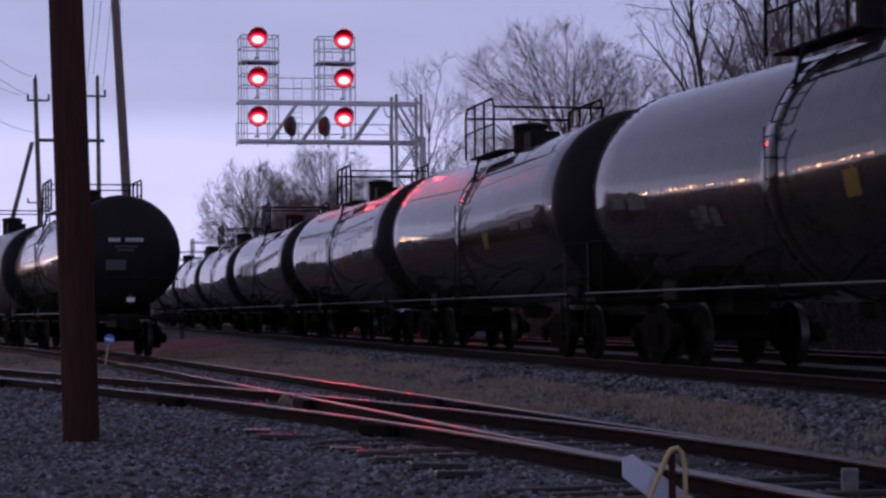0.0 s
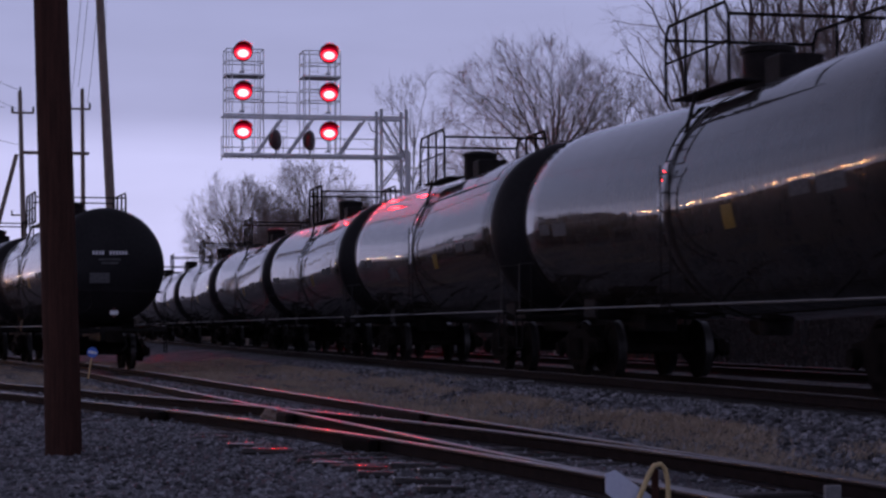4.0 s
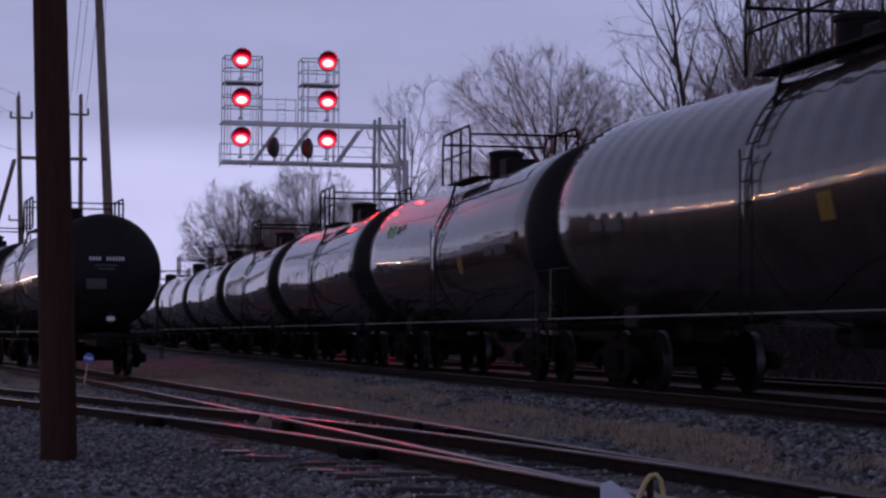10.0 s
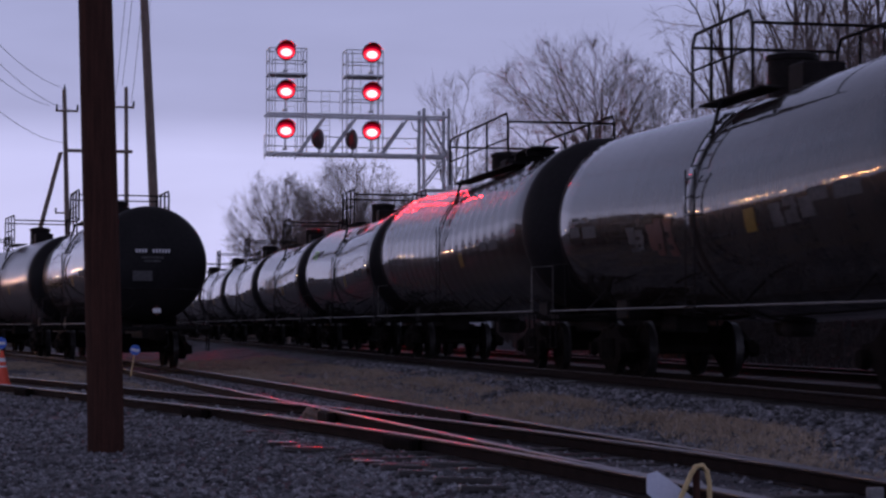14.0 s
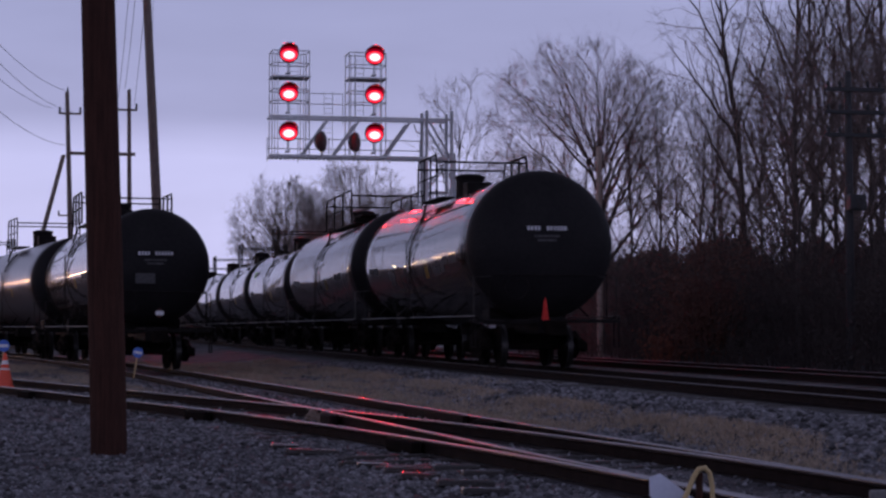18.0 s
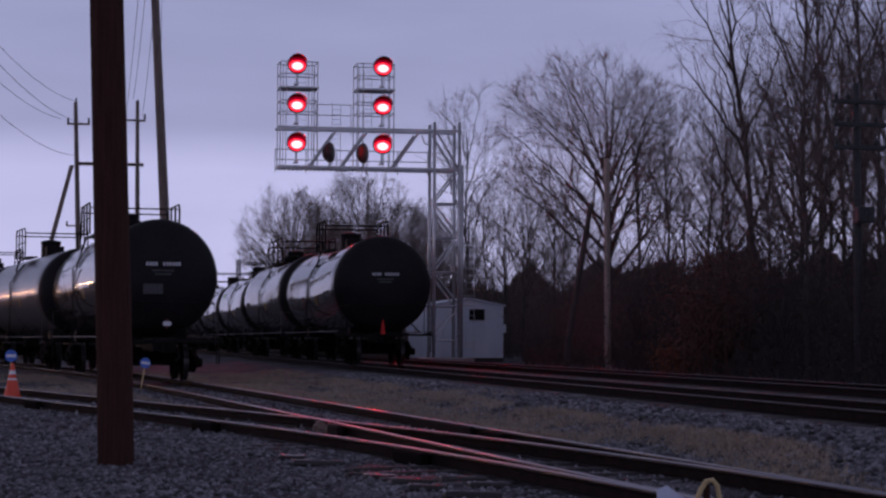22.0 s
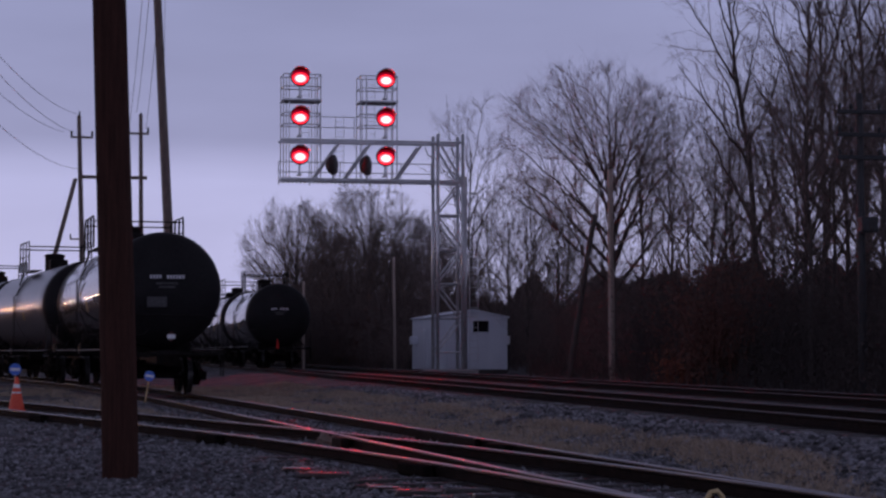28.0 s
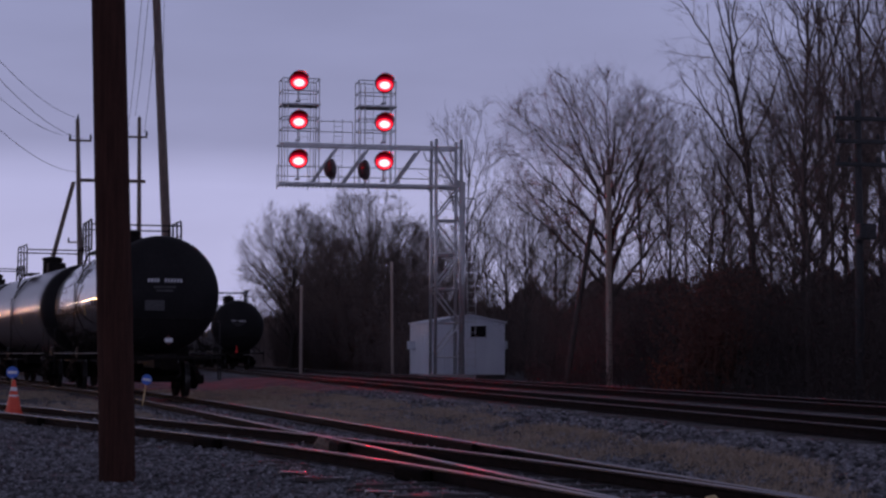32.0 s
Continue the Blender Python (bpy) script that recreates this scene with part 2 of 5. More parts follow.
M_WIRE = material("dark_wire", (0.02, 0.02, 0.022), (0.04, 0.04, 0.042), 5.0, 40.0, 0.6, bump=0.0)
M_PALESLAB = material("pale_concrete", (0.14, 0.135, 0.135), (0.28, 0.27, 0.27), 10.0, 60.0, 0.7)
M_PALEPOLE = material("pale_pole_wood", (0.26, 0.20, 0.17), (0.46, 0.37, 0.31), 4.0, 40.0, 0.8, 0.95, 0.0, 0.4, (5, 5, 0.4))
M_LENS = lens_light()
M_LAMP = glow("warm_street_light", (1.0, 0.43, 0.16), 280.0)
M_GREEN = material("green_spray_paint", (0.10, 0.30, 0.06), (0.20, 0.42, 0.10), 3.0, 30.0, 0.5, bump=0.0)
M_PALEPAINT = material("pale_spray_paint", (0.030, 0.030, 0.032), (0.095, 0.095, 0.10), 3.0, 30.0, 0.5, bump=0.0)
M_RUSTPAINT = material("red_spray_paint", (0.055, 0.024, 0.022), (0.13, 0.060, 0.052), 3.0, 30.0, 0.5, bump=0.0)
M_AMBER = material("amber_stencil", (0.13, 0.085, 0.015), (0.22, 0.14, 0.03), 6.0, 50.0, 0.5, bump=0.0)
for paint in (M_PALEPAINT, M_RUSTPAINT, M_GREEN, M_GREYTEXT, M_AMBER):
    paint.node_tree.nodes["Principled BSDF"].inputs["Specular IOR Level"].default_value = 0.1
M_GLASS = material("dark_pane", (0.008, 0.008, 0.010), (0.016, 0.016, 0.02), 3.0, 30.0, 0.08, 0.2, bump=0.0)


# ---- mesh helpers ----
def part(name, bm, mat, parent=None, label="", m=None, smooth=False):
    """Links a bmesh as one mesh object under a thing or a part."""
    me = bpy.data.meshes.new(name)
    bm.to_mesh(me)
    bm.free()
    me.materials.append(mat)
    if smooth:
        me.polygons.foreach_set("use_smooth", [True] * len(me.polygons))
    ob = new(name, me)
    if parent:
        ob.parent = parent
    if m is not None:
        ob.matrix_basis = m
    return tagged(ob, label)


def share(ob, parent, m):
    """Another piece on the same mesh."""
    o = new(ob.name.split(".")[0], ob.data)
    o.parent = parent
    o.matrix_basis = m
    return o


def box(bm, x0, x1, y0, y1, z0, z1, bevel=0.0):
    got = bmesh.ops.create_cube(bm, size=1.0, matrix=Matrix.Translation(((x0 + x1) / 2, (y0 + y1) / 2, (z0 + z1) / 2)) @ Matrix.Diagonal((x1 - x0, y1 - y0, z1 - z0, 1)))
    if bevel:
        edges = list({e for v in got["verts"] for e in v.link_edges})
        bmesh.ops.bevel(bm, geom=edges, offset=bevel, segments=1, affect="EDGES")


def boxed(x0, x1, y0, y1, z0, z1, bevel=0.0):
    bm = bmesh.new()
    box(bm, x0, x1, y0, y1, z0, z1, bevel)
    return bm


def tube(bm, a, b, r, r2=None, sides=8):
    """A round bar from a to b."""
    a, b = Vector(a), Vector(b)
    d = b - a
    m = Matrix.Translation((a + b) / 2) @ d.to_track_quat("Z", "Y").to_matrix().to_4x4()
    bmesh.ops.create_cone(bm, cap_ends=True, segments=sides, radius1=r, radius2=r if r2 is None else r2, depth=d.length, matrix=m)


def tubed(a, b, r, r2=None, sides=8):
    bm = bmesh.new()
    tube(bm, a, b, r, r2, sides)
    return bm


def pipe(points, r, sides=8):
    """One bent bar through the points."""
    points = [Vector(p) for p in points]
    bm = bmesh.new()
    rows = []
    up = None
    for i, p in enumerate(points):
        d = (points[min(i + 1, len(points) - 1)] - points[max(i - 1, 0)]).normalized()
        up = d.orthogonal().normalized() if up is None or abs(up.dot(d)) > 0.98 else (up - d * up.dot(d)).normalized()
        v = d.cross(up)
        rows.append([bm.verts.new(p + up * (r * math.cos(2 * math.pi * k / sides)) + v * (r * math.sin(2 * math.pi * k / sides))) for k in range(sides)])
    for u, w in zip(rows, rows[1:]):
        for k in range(sides):
            bm.faces.new((u[k], u[(k + 1) % sides], w[(k + 1) % sides], w[k]))
    bm.faces.new(rows[0][::-1])
    bm.faces.new(rows[-1])
    return bm


def lathe(profile, sides=24, turn=None):
    """A solid of revolution round z from (radius, height) pairs."""
    bm = bmesh.new()
    rings = []
    for r, z in profile:
        rings.append([bm.verts.new((r * math.cos(2 * math.pi * k / sides), r * math.sin(2 * math.pi * k / sides), z)) for k in range(sides)])
    for u, v in zip(rings, rings[1:]):
        for k in range(sides):
            bm.faces.new((u[k], u[(k + 1) % sides], v[(k + 1) % sides], v[k]))
    bm.faces.new(rings[0][::-1])
    bm.faces.new(rings[-1])
    if turn:
        bmesh.ops.transform(bm, matrix=turn, verts=bm.verts)
    return bm


def ring_xy(radius, a0, a1, steps):
    return [(radius * math.cos(a0 + (a1 - a0) * k / steps), radius * math.sin(a0 + (a1 - a0) * k / steps)) for k in range(steps + 1)]


# ---- plan of the tracks: y runs along the main line ----
MAIN_RAIL, YARD_RAIL, GAUGE = 0.39, 0.16, 1.435
SPACING = 4.6


def main_x(s):
    """Centre line of the near main track."""
    return 10.6 + 0.006 * max(0.0, s - 46.0)


def yard_x(s):
    """Centre line of the storage track on which the parked cars stand."""
    return 5.75 - 0.049 * s - 0.00022 * s * s - 0.0003 * max(0.0, s - 52.0) ** 2 - 0.048 * max(0.0, s - 60.0) ** 2 / (max(0.0, s - 60.0) + 4.0)


def lead_x(s):
    """Centre line of the track that leaves it at the turnout."""
    if s <= 11.0:
        return yard_x(s)
    if s <= 28.0:
        return yard_x(s) - 0.0058 * (s - 11.0) ** 2
    return yard_x(s) - 0.0058 * 17.0 ** 2 - 0.197 * (s - 28.0)


def slope(f, s):
    return (f(s + 0.05) - f(s - 0.05)) / 0.1


# ---- ground ----
def ground_z(x, y):
    d = x - main_x(y)
    bed = 0.0
    foot = min(-2.2, max(-4.3, yard_x(y) + 1.35 - main_x(y)))
    if d < -1.9:
        bed = max(0.0, min(1.0, (d - foot) / (-1.9 - foot)))
    elif d > SPACING + 2.0:
        bed = max(0.0, min(1.0, (SPACING + 4.6 - d) / 2.6))
    else:
        bed = 1.0
    bed = bed * bed * (3 - 2 * bed)
    z = 0.21 * bed
    if d > SPACING + 4.0:
        z += 0.25 * min(1.0, (d - SPACING - 4.0) / 12.0)
    z += 0.035 * noise.noise((x * 0.5, y * 0.35, 0.0)) * (1 - 0.6 * bed)
    z += 0.012 * noise.noise((x * 2.3, y * 2.3, 4.0))
    return z


def spread(parts):
    out = []
    for a, b, step in parts:
        n = max(1, round((b - a) / step))
        out += [a + (b - a) * k / n for k in range(n)]
    return out + [parts[-1][1]]


def build_ground():
    xs = spread([(-900, -100, 200), (-100, -20, 16), (-20, -4, 1.0), (-4, 24, 0.28), (24, 50, 1.6), (50, 130, 16), (130, 1200, 210)])
    ys = spread([(-500, -60, 60), (-60, 6, 3.0), (6, 40, 0.3), (40, 120, 1.1), (120, 200, 8), (200, 2600, 240)])
    verts = [(x, y, ground_z(x, y)) for y in ys for x in xs]
    n = len(xs)
    faces = [(j * n + i, j * n + i + 1, (j + 1) * n + i + 1, (j + 1) * n + i) for j in range(len(ys) - 1) for i in range(n - 1)]
    me = bpy.data.meshes.new("ground")
    me.from_pydata(verts, [], faces)
    me.materials.append(M_GROUND)
    me.polygons.foreach_set("use_smooth", [True] * len(me.polygons))
    tagged(new("ground", me), "dark grey gravel yard with ballast beds under the tracks", "ground", kind="structure")


build_ground()

# ---- rails ----
RAIL_FORM = [(-0.066, 0.0), (0.066, 0.0), (0.066, 0.012), (0.012, 0.03), (0.012, 0.115), (0.035, 0.125), (0.035, 0.155), (-0.035, 0.155), (-0.035, 0.125), (-0.012, 0.115), (-0.012, 0.03), (-0.066, 0.012)]


def rail(parent, line, offset, s0, s1, top, step=2.0, head=None):
    """One rail beside a centre line, with a worn head laid on it."""
    n = max(2, int((s1 - s0) / step))
    for form, mat, name in ((RAIL_FORM, M_RAIL, "rail"), ([(-0.0355, 0.147), (0.0355, 0.147), (0.0345, 0.152), (0.030, 0.158), (0.015, 0.162), (-0.015, 0.162), (-0.030, 0.158), (-0.0345, 0.152)], head or M_RAILTOP, "rail_head"),
                            ([(-0.069, 0.010), (-0.026, 0.0245), (-0.026, 0.0275), (-0.069, 0.0135)], M_RAILTOP, "rail_flange")):
        # Bright head metal laid on the yard rails' left foot stands for its glint.
        if name == "rail_flange" and head:
            continue
        bm = bmesh.new()
        rows = []
        for k in range(n + 1):
            s = s0 + (s1 - s0) * k / n
            a = math.atan(slope(line, s))
            c, d = math.cos(a), math.sin(a)
            rows.append([bm.verts.new((line(s) + (offset + u) * c, s - (offset + u) * d, top - 0.162 + v)) for u, v in form])
        for p, q in zip(rows, rows[1:]):
            for k in range(len(form)):
                bm.faces.new((p[k], q[k], q[(k + 1) % len(form)], p[(k + 1) % len(form)]))
        bm.faces.new(rows[0])
        bm.faces.new(rows[-1][::-1])
        bmesh.ops.recalc_face_normals(bm, faces=bm.faces)
        part(name, bm, mat, parent)


HALF = GAUGE / 2 + 0.035
near_main = tagged(new("railway_track"), "main line track with rusty rails on raised dark ballast", "railway track", "tracks", "structure")
far_main = tagged(new("railway_track"), "second main line track on raised dark ballast", "railway track", "tracks", "structure")
yard_track = tagged(new("railway_track"), "storage track with wet shining rails in gravel", "railway track", "tracks", "structure")
lead_track = tagged(new("railway_track"), "diverging turnout track with rusty rails in gravel", "railway track", "tracks", "structure")
for side in (-HALF, HALF):
    rail(near_main, main_x, side, -70, 420, MAIN_RAIL, 3.0, M_MAINTOP)
    rail(far_main, lambda s: main_x(s) + SPACING, side, -70, 420, MAIN_RAIL, 3.0, M_MAINTOP)
rail(yard_track, yard_x, HALF, 2, 190, YARD_RAIL, 1.0)
rail(yard_track, lambda s: yard_x(s) + max(0.0, 0.066 - yard_x(s) + lead_x(s)), -HALF, 10.4, 190, YARD_RAIL, 1.0)
rail(lead_track, lead_x, -HALF, 2, 62, YARD_RAIL, 1.0)
rail(lead_track, lambda s: lead_x(s) - max(0.0, 0.066 - yard_x(s) + lead_x(s)), HALF, 10.4, 62, YARD_RAIL, 1.0)


# ---- tank cars ----
TANK_R, TANK_Z, TANK_HALF, BEND = 1.5, 2.66, 8.2, 0.0  # the smaller parked cars


def bow(y):
    """The tank's two halves slope down to the outlet in the middle."""
    return BEND * (abs(y) / TANK_HALF - 0.18)


def bowed(bm):
    for v in bm.verts:
        v.co.z += bow(v.co.y)
    return bm


def tank_shell(e):
    prof = []
    half = TANK_HALF + e
    depth = 0.62
    for k in range(9):
        a = math.pi / 2 * k / 8
        prof.append((max(0.02, TANK_R * math.sin(a)), -half + depth * (1 - math.cos(a))))
    for k in range(1, 8):
        prof.append((TANK_R, -(half - depth) * (1 - k / 8)))
    prof += [(TANK_R, -0.04)]
    prof += [(r, -z) for r, z in prof[::-1]]
    return bowed(lathe(prof, 64, Matrix.Translation((0, 0, TANK_Z)) @ Matrix.Rotation(-math.pi / 2, 4, "X")))


def head_cover(sign, e):
    """The duller black end of the tank."""
    prof = []
    depth = 0.62
    for k in range(9):
        a = math.pi / 2 * k / 8
        prof.append((max(0.02, (TANK_R + 0.005) * math.sin(a)), -TANK_HALF - e - 0.006 + depth * (1 - math.cos(a))))
    prof.append((TANK_R + 0.005, -TANK_HALF - e + depth + 0.03))
    return bowed(lathe(prof, 64, Matrix.Translation((0, 0, TANK_Z)) @ Matrix.Rotation(-math.pi / 2 * sign, 4, "X")))


def wheelset_mesh():
    bm = bmesh.new()
    for side in (-1, 1):
        w = lathe([(0.09, -0.09), (0.13, -0.07), (0.15, -0.03), (0.36, -0.02), (0.40, -0.065), (0.457, -0.065), (0.462, 0.045), (0.485, 0.055), (0.485, 0.075), (0.38, 0.07), (0.36, 0.03), (0.14, 0.05), (0.12, 0.09)], 28,
                  Matrix.Translation((side * (GAUGE / 2 + 0.03), 0, 0)) @ Matrix.Rotation(-math.pi / 2 * side, 4, "Y"))
        me = bpy.data.meshes.new("w")
        w.to_mesh(me)
        w.free()
        bm.from_mesh(me)
        bpy.data.meshes.remove(me)
    tube(bm, (-1.12, 0, 0), (1.12, 0, 0), 0.075, None, 12)
    bmesh.ops.recalc_face_normals(bm, faces=bm.faces)
    for f in bm.faces:
        c = f.calc_center_median()
        if abs(c.x) > 0.6 and math.hypot(c.y, c.z) > 0.445:
            f.material_index = 1
    return bm


def side_frame():
    """The cast side of a freight truck with its two pedestals and spring opening."""
    bm = bmesh.new()
    outer = [(-1.12, 0.42), (-1.06, 0.62), (-0.74, 0.66), (-0.42, 0.80), (0.42, 0.80), (0.74, 0.66), (1.06, 0.62), (1.12, 0.42), (0.80, 0.38), (0.44, 0.20), (-0.44, 0.20), (-0.80, 0.38)]
    hole = [(-0.30, 0.36), (-0.34, 0.66), (0.34, 0.66), (0.30, 0.36)]
    vo = [bm.verts.new((0.0, y, z)) for y, z in outer]
    bm.faces.new(vo)
    got = bmesh.ops.extrude_face_region(bm, geom=bm.faces[:])
    bmesh.ops.translate(bm, vec=(0.13, 0, 0), verts=[v for v in got["geom"] if isinstance(v, bmesh.types.BMVert)])
    for y in (-0.89, 0.89):
        tube(bm, (0.13, y, 0.457), (0.24, y, 0.457), 0.13, 0.11, 14)
    for k in range(3):
        tube(bm, (0.15, -0.2 + 0.2 * k, 0.30), (0.15, -0.2 + 0.2 * k, 0.64), 0.075, None, 10)
    bmesh.ops.recalc_face_normals(bm, faces=bm.faces)
    return bm


def build_truck(car, y):
    truck = part("truck", boxed(-1.0, 1.0, y - 0.19, y + 0.19, 0.5, 0.86, 0.03), M_RUSTY, car)
    for side in (-1, 1):
        f = part("side_frame", side_frame(), M_RUSTY, truck)
        f.matrix_basis = Matrix.Translation((side * 0.98, y, 0)) @ Matrix.Rotation(0 if side > 0 else math.pi, 4, "Z")
    for dy in (-0.89, 0.89):
        w = part("wheelset", wheelset_mesh(), M_RUSTY, truck, "", None, False)
        w.data.materials.append(M_TREAD)
        w.matrix_basis = Matrix.Translation((0, y + dy, 0.457))
    part("brake_beam", boxed(-0.7, 0.7, y + 0.30, y + 0.38, 0.38, 0.48, 0.01), M_RUSTY, truck)


def build_ladder(name, car, a, b, width_way, width, rungs, mat):
    bm = bmesh.new()
    a, b, w = Vector(a), Vector(b), Vector(width_way).normalized() * width / 2
    tube(bm, a - w, b - w, 0.013, None, 6)
    tube(bm, a + w, b + w, 0.013, None, 6)
    for k in range(rungs):
        p = a.lerp(b, (k + 0.5) / rungs)
        tube(bm, p - w, p + w, 0.010, None, 6)
    return part(name, bm, mat, car)


def bars(parent, name, mat, x, z, y, heights, facing, label=""):
    """A line of writing as plain bars on a tank's end: heights is a list of (width, gap, height)."""
    bm = bmesh.new()
    total = sum(w + g for w, g, h in heights)
    u = -total / 2
    for w, g, h in heights:
        box(bm, x + u, x + u + w, y - 0.012, y + 0.012, z - h / 2, z + h / 2)
        u += w + g
    return part(name, bm, mat, parent, label)


def arc_plate(a0, a1, y0, y1, lift, steps=8):
    """A thin skin on the shell between two angles (0 is the side at +x, 90 the top)."""
    bm = bmesh.new()
    rows = []
    for r in (TANK_R + lift, TANK_R + lift - 0.003):
        for y in (y0, y1):
            rows.append([bm.verts.new((r * math.cos(radians(a0 + (a1 - a0) * k / steps)), y, TANK_Z + r * math.sin(radians(a0 + (a1 - a0) * k / steps)))) for k in range(steps + 1)])
    for k in range(steps):
        bm.faces.new((rows[0][k], rows[1][k], rows[1][k + 1], rows[0][k + 1]))
        bm.faces.new((rows[2][k], rows[2][k + 1], rows[3][k + 1], rows[3][k]))
    bmesh.ops.recalc_face_normals(bm, faces=bm.faces)
    return bowed(bm)


def build_tank_car(style, label, e=0.0):
    """A tank car, its rail level at z = 0; its length runs along y; e lengthens each half."""
    car = tagged(new("tank_car"), label, "tank car", "tank cars")
    paint = M_JACKET if style == "walkway" else M_TANK
    part("tank", tank_shell(e), paint, car, "", None, True)
    for sign in (1, -1):
        part("tank_head", head_cover(sign, e), M_HEAD, car, "dull black tank head", None, True)
    for y, wide in ((0.0, 0.10),) if style == "walkway" else ((0.0, 0.26),):
        part("weld_band", bowed(lathe([(TANK_R - 0.01, -wide), (TANK_R + 0.007, -wide + 0.02), (TANK_R + 0.010, 0.0), (TANK_R + 0.007, wide - 0.02), (TANK_R - 0.01, wide)], 64,
                                      Matrix.Translation((0, y, TANK_Z)) @ Matrix.Rotation(-math.pi / 2, 4, "X"))), paint, car, "", None, True)
    top, SIDE = TANK_Z + TANK_R, TANK_R - 0.05
    # platform, housing and rails over the manway
    wide, high = 1.15, 0.98
    rear, fore = (-1.3, 1.3) if style == "box" else (-4.9, 1.3)
    long = fore - rear
    part("manway_housing", lathe([(0.36, -0.1), (0.36, 0.48), (0.39, 0.49), (0.39, 0.56), (0.24, 0.61), (0.05, 0.63)], 28, Matrix.Translation((0, 0.2, top))), M_BLACK, car, "black manway housing")
    part("valve_box", boxed(-0.32, 0.32, -1.05, -0.45, top - 0.12, top + 0.34, 0.03), M_BLACK, car)
    for side in (-1, 1):
        bm = boxed(min(side * 0.68, side * 1.06), max(side * 0.68, side * 1.06), rear, fore, top - 0.10, top - 0.06, 0.01)
        part("platform", bm, M_BLACK, car)
        x = side * wide
        part("platform_bracket", pipe([(x, 0, top - 0.1), (side * 1.32, 0, TANK_Z + 0.9)], 0.03), M_BLACK, car)
        part("top_rail", pipe([(x, rear, top + high - 0.18), (x, rear + 0.14, top + high), (x, fore - 0.14, top + high), (x, fore, top + high - 0.18)], 0.026), M_BLACK, car)
        part("mid_rail", tubed((x, rear, top + 0.45), (x, fore, top + 0.45), 0.02), M_BLACK, car)
        for y in (rear, rear + long / 3, fore - long / 3, fore):
            part("rail_post", tubed((x, y, top - 0.1), (x, y, top + high - (0.18 if y in (rear, fore) else 0)), 0.026), M_BLACK, car)
        # ladder up the side
        build_ladder("side_ladder", car, (side * (TANK_R + 0.05), -0.2, 1.0), (side * (TANK_R + 0.05), -0.2, TANK_Z + 0.5), (0, 1, 0), 0.40, 8, M_BLACK)
        arc = [radians(a) for a in (19, 27, 35, 43, 50)]
        for dy in (-0.40, 0.0):
            part("ladder_rail", pipe([(side * (TANK_R + 0.055) * math.cos(a), dy, TANK_Z + (TANK_R + 0.055) * math.sin(a)) for a in arc], 0.014, 6), M_BLACK, car)
        for a in arc[:4]:
            part("ladder_rung", tubed((side * (TANK_R + 0.055) * math.cos(a), -0.40, TANK_Z + (TANK_R + 0.055) * math.sin(a)), (side * (TANK_R + 0.055) * math.cos(a), 0.0, TANK_Z + (TANK_R + 0.055) * math.sin(a)), 0.011, None, 6), M_BLACK, car)
    for y in (rear, fore):
        part("end_rail", tubed((-wide, y, top + high - 0.18), (wide, y, top + high - 0.18), 0.024), M_BLACK, car)
    if style == "walkway":
        for side in (-1, 1):
            x = side * 0.82
            for k in range(3):
                part("walkway_plank", boxed(x - 0.28 + 0.19 * k, x - 0.12 + 0.19 * k, -6.9, rear - 0.02, top - 0.01 + bow(5.5), top + 0.03 + bow(5.5), 0.008), M_BLACK, car)
            for y in (-6.4, -5.4):
                part("walkway_bracket", boxed(x - 0.3, x + 0.3, y - 0.04, y + 0.04, top - 0.16 + bow(y), top - 0.01 + bow(5.5), 0.008), M_BLACK, car)
    # underframe
    for side in (-1, 1):
        part("side_sill", tubed((side * SIDE, -(8.3 + e), 1.12), (side * SIDE, (8.3 + e), 1.12), 0.015), M_WORN, car, "scuffed pale side rail")
        for y in (-(8.2 + e), -5.6, -2.0, 2.0, 5.6, (8.2 + e)):
            part("sill_post", tubed((side * SIDE, y, 1.12), (side * 1.25, y, 1.45 if abs(y) < 7 else 0.98), 0.025), M_BLACK, car)
        for y in (-(8.15 + e), (8.15 + e)):
            part("grab_iron", pipe([(side * SIDE, y, 1.12), (side * SIDE, y, 1.95), (side * 1.2, y, 1.98)], 0.016), M_WORN if style == "walkway" else M_LADDER, car)
            part("step", pipe([(side * SIDE, y - 0.2, 1.12), (side * SIDE, y - 0.2, 0.45), (side * SIDE, y + 0.2, 0.45), (side * SIDE, y + 0.2, 1.12)], 0.018), M_BLACK, car)
    for sign in (-1, 1):
        part("stub_sill", boxed(-0.28, 0.28, min(sign * (5.0 + e), sign * (8.6 + e)), max(sign * (5.0 + e), sign * (8.6 + e)), 0.74, 1.10, 0.02), M_BLACK, car)
        part("end_platform", boxed(-SIDE, SIDE, min(sign * (7.75 + e), sign * (8.5 + e)), max(sign * (7.75 + e), sign * (8.5 + e)), 0.98, 1.05, 0.01), M_BLACK, car)
        part("coupler", boxed(-0.13, 0.13, min(sign * (8.5 + e), sign * (9.14 + e)), max(sign * (8.5 + e), sign * (9.14 + e)), 0.72, 1.0, 0.04), M_RUSTY, car)
        part("coupler_knuckle", lathe([(0.12, -0.16), (0.2, -0.14), (0.2, 0.14), (0.12, 0.16)], 12, Matrix.Translation((0.05, sign * (9.05 + e), 0.86))), M_RUSTY, car)
        part("end_rail", pipe([(-1.3, sign * (8.4 + e), 1.03), (-1.3, sign * (8.4 + e), 2.0), (1.3, sign * (8.4 + e), 2.0), (1.3, sign * (8.4 + e), 1.03)], 0.02), M_BLACK, car)
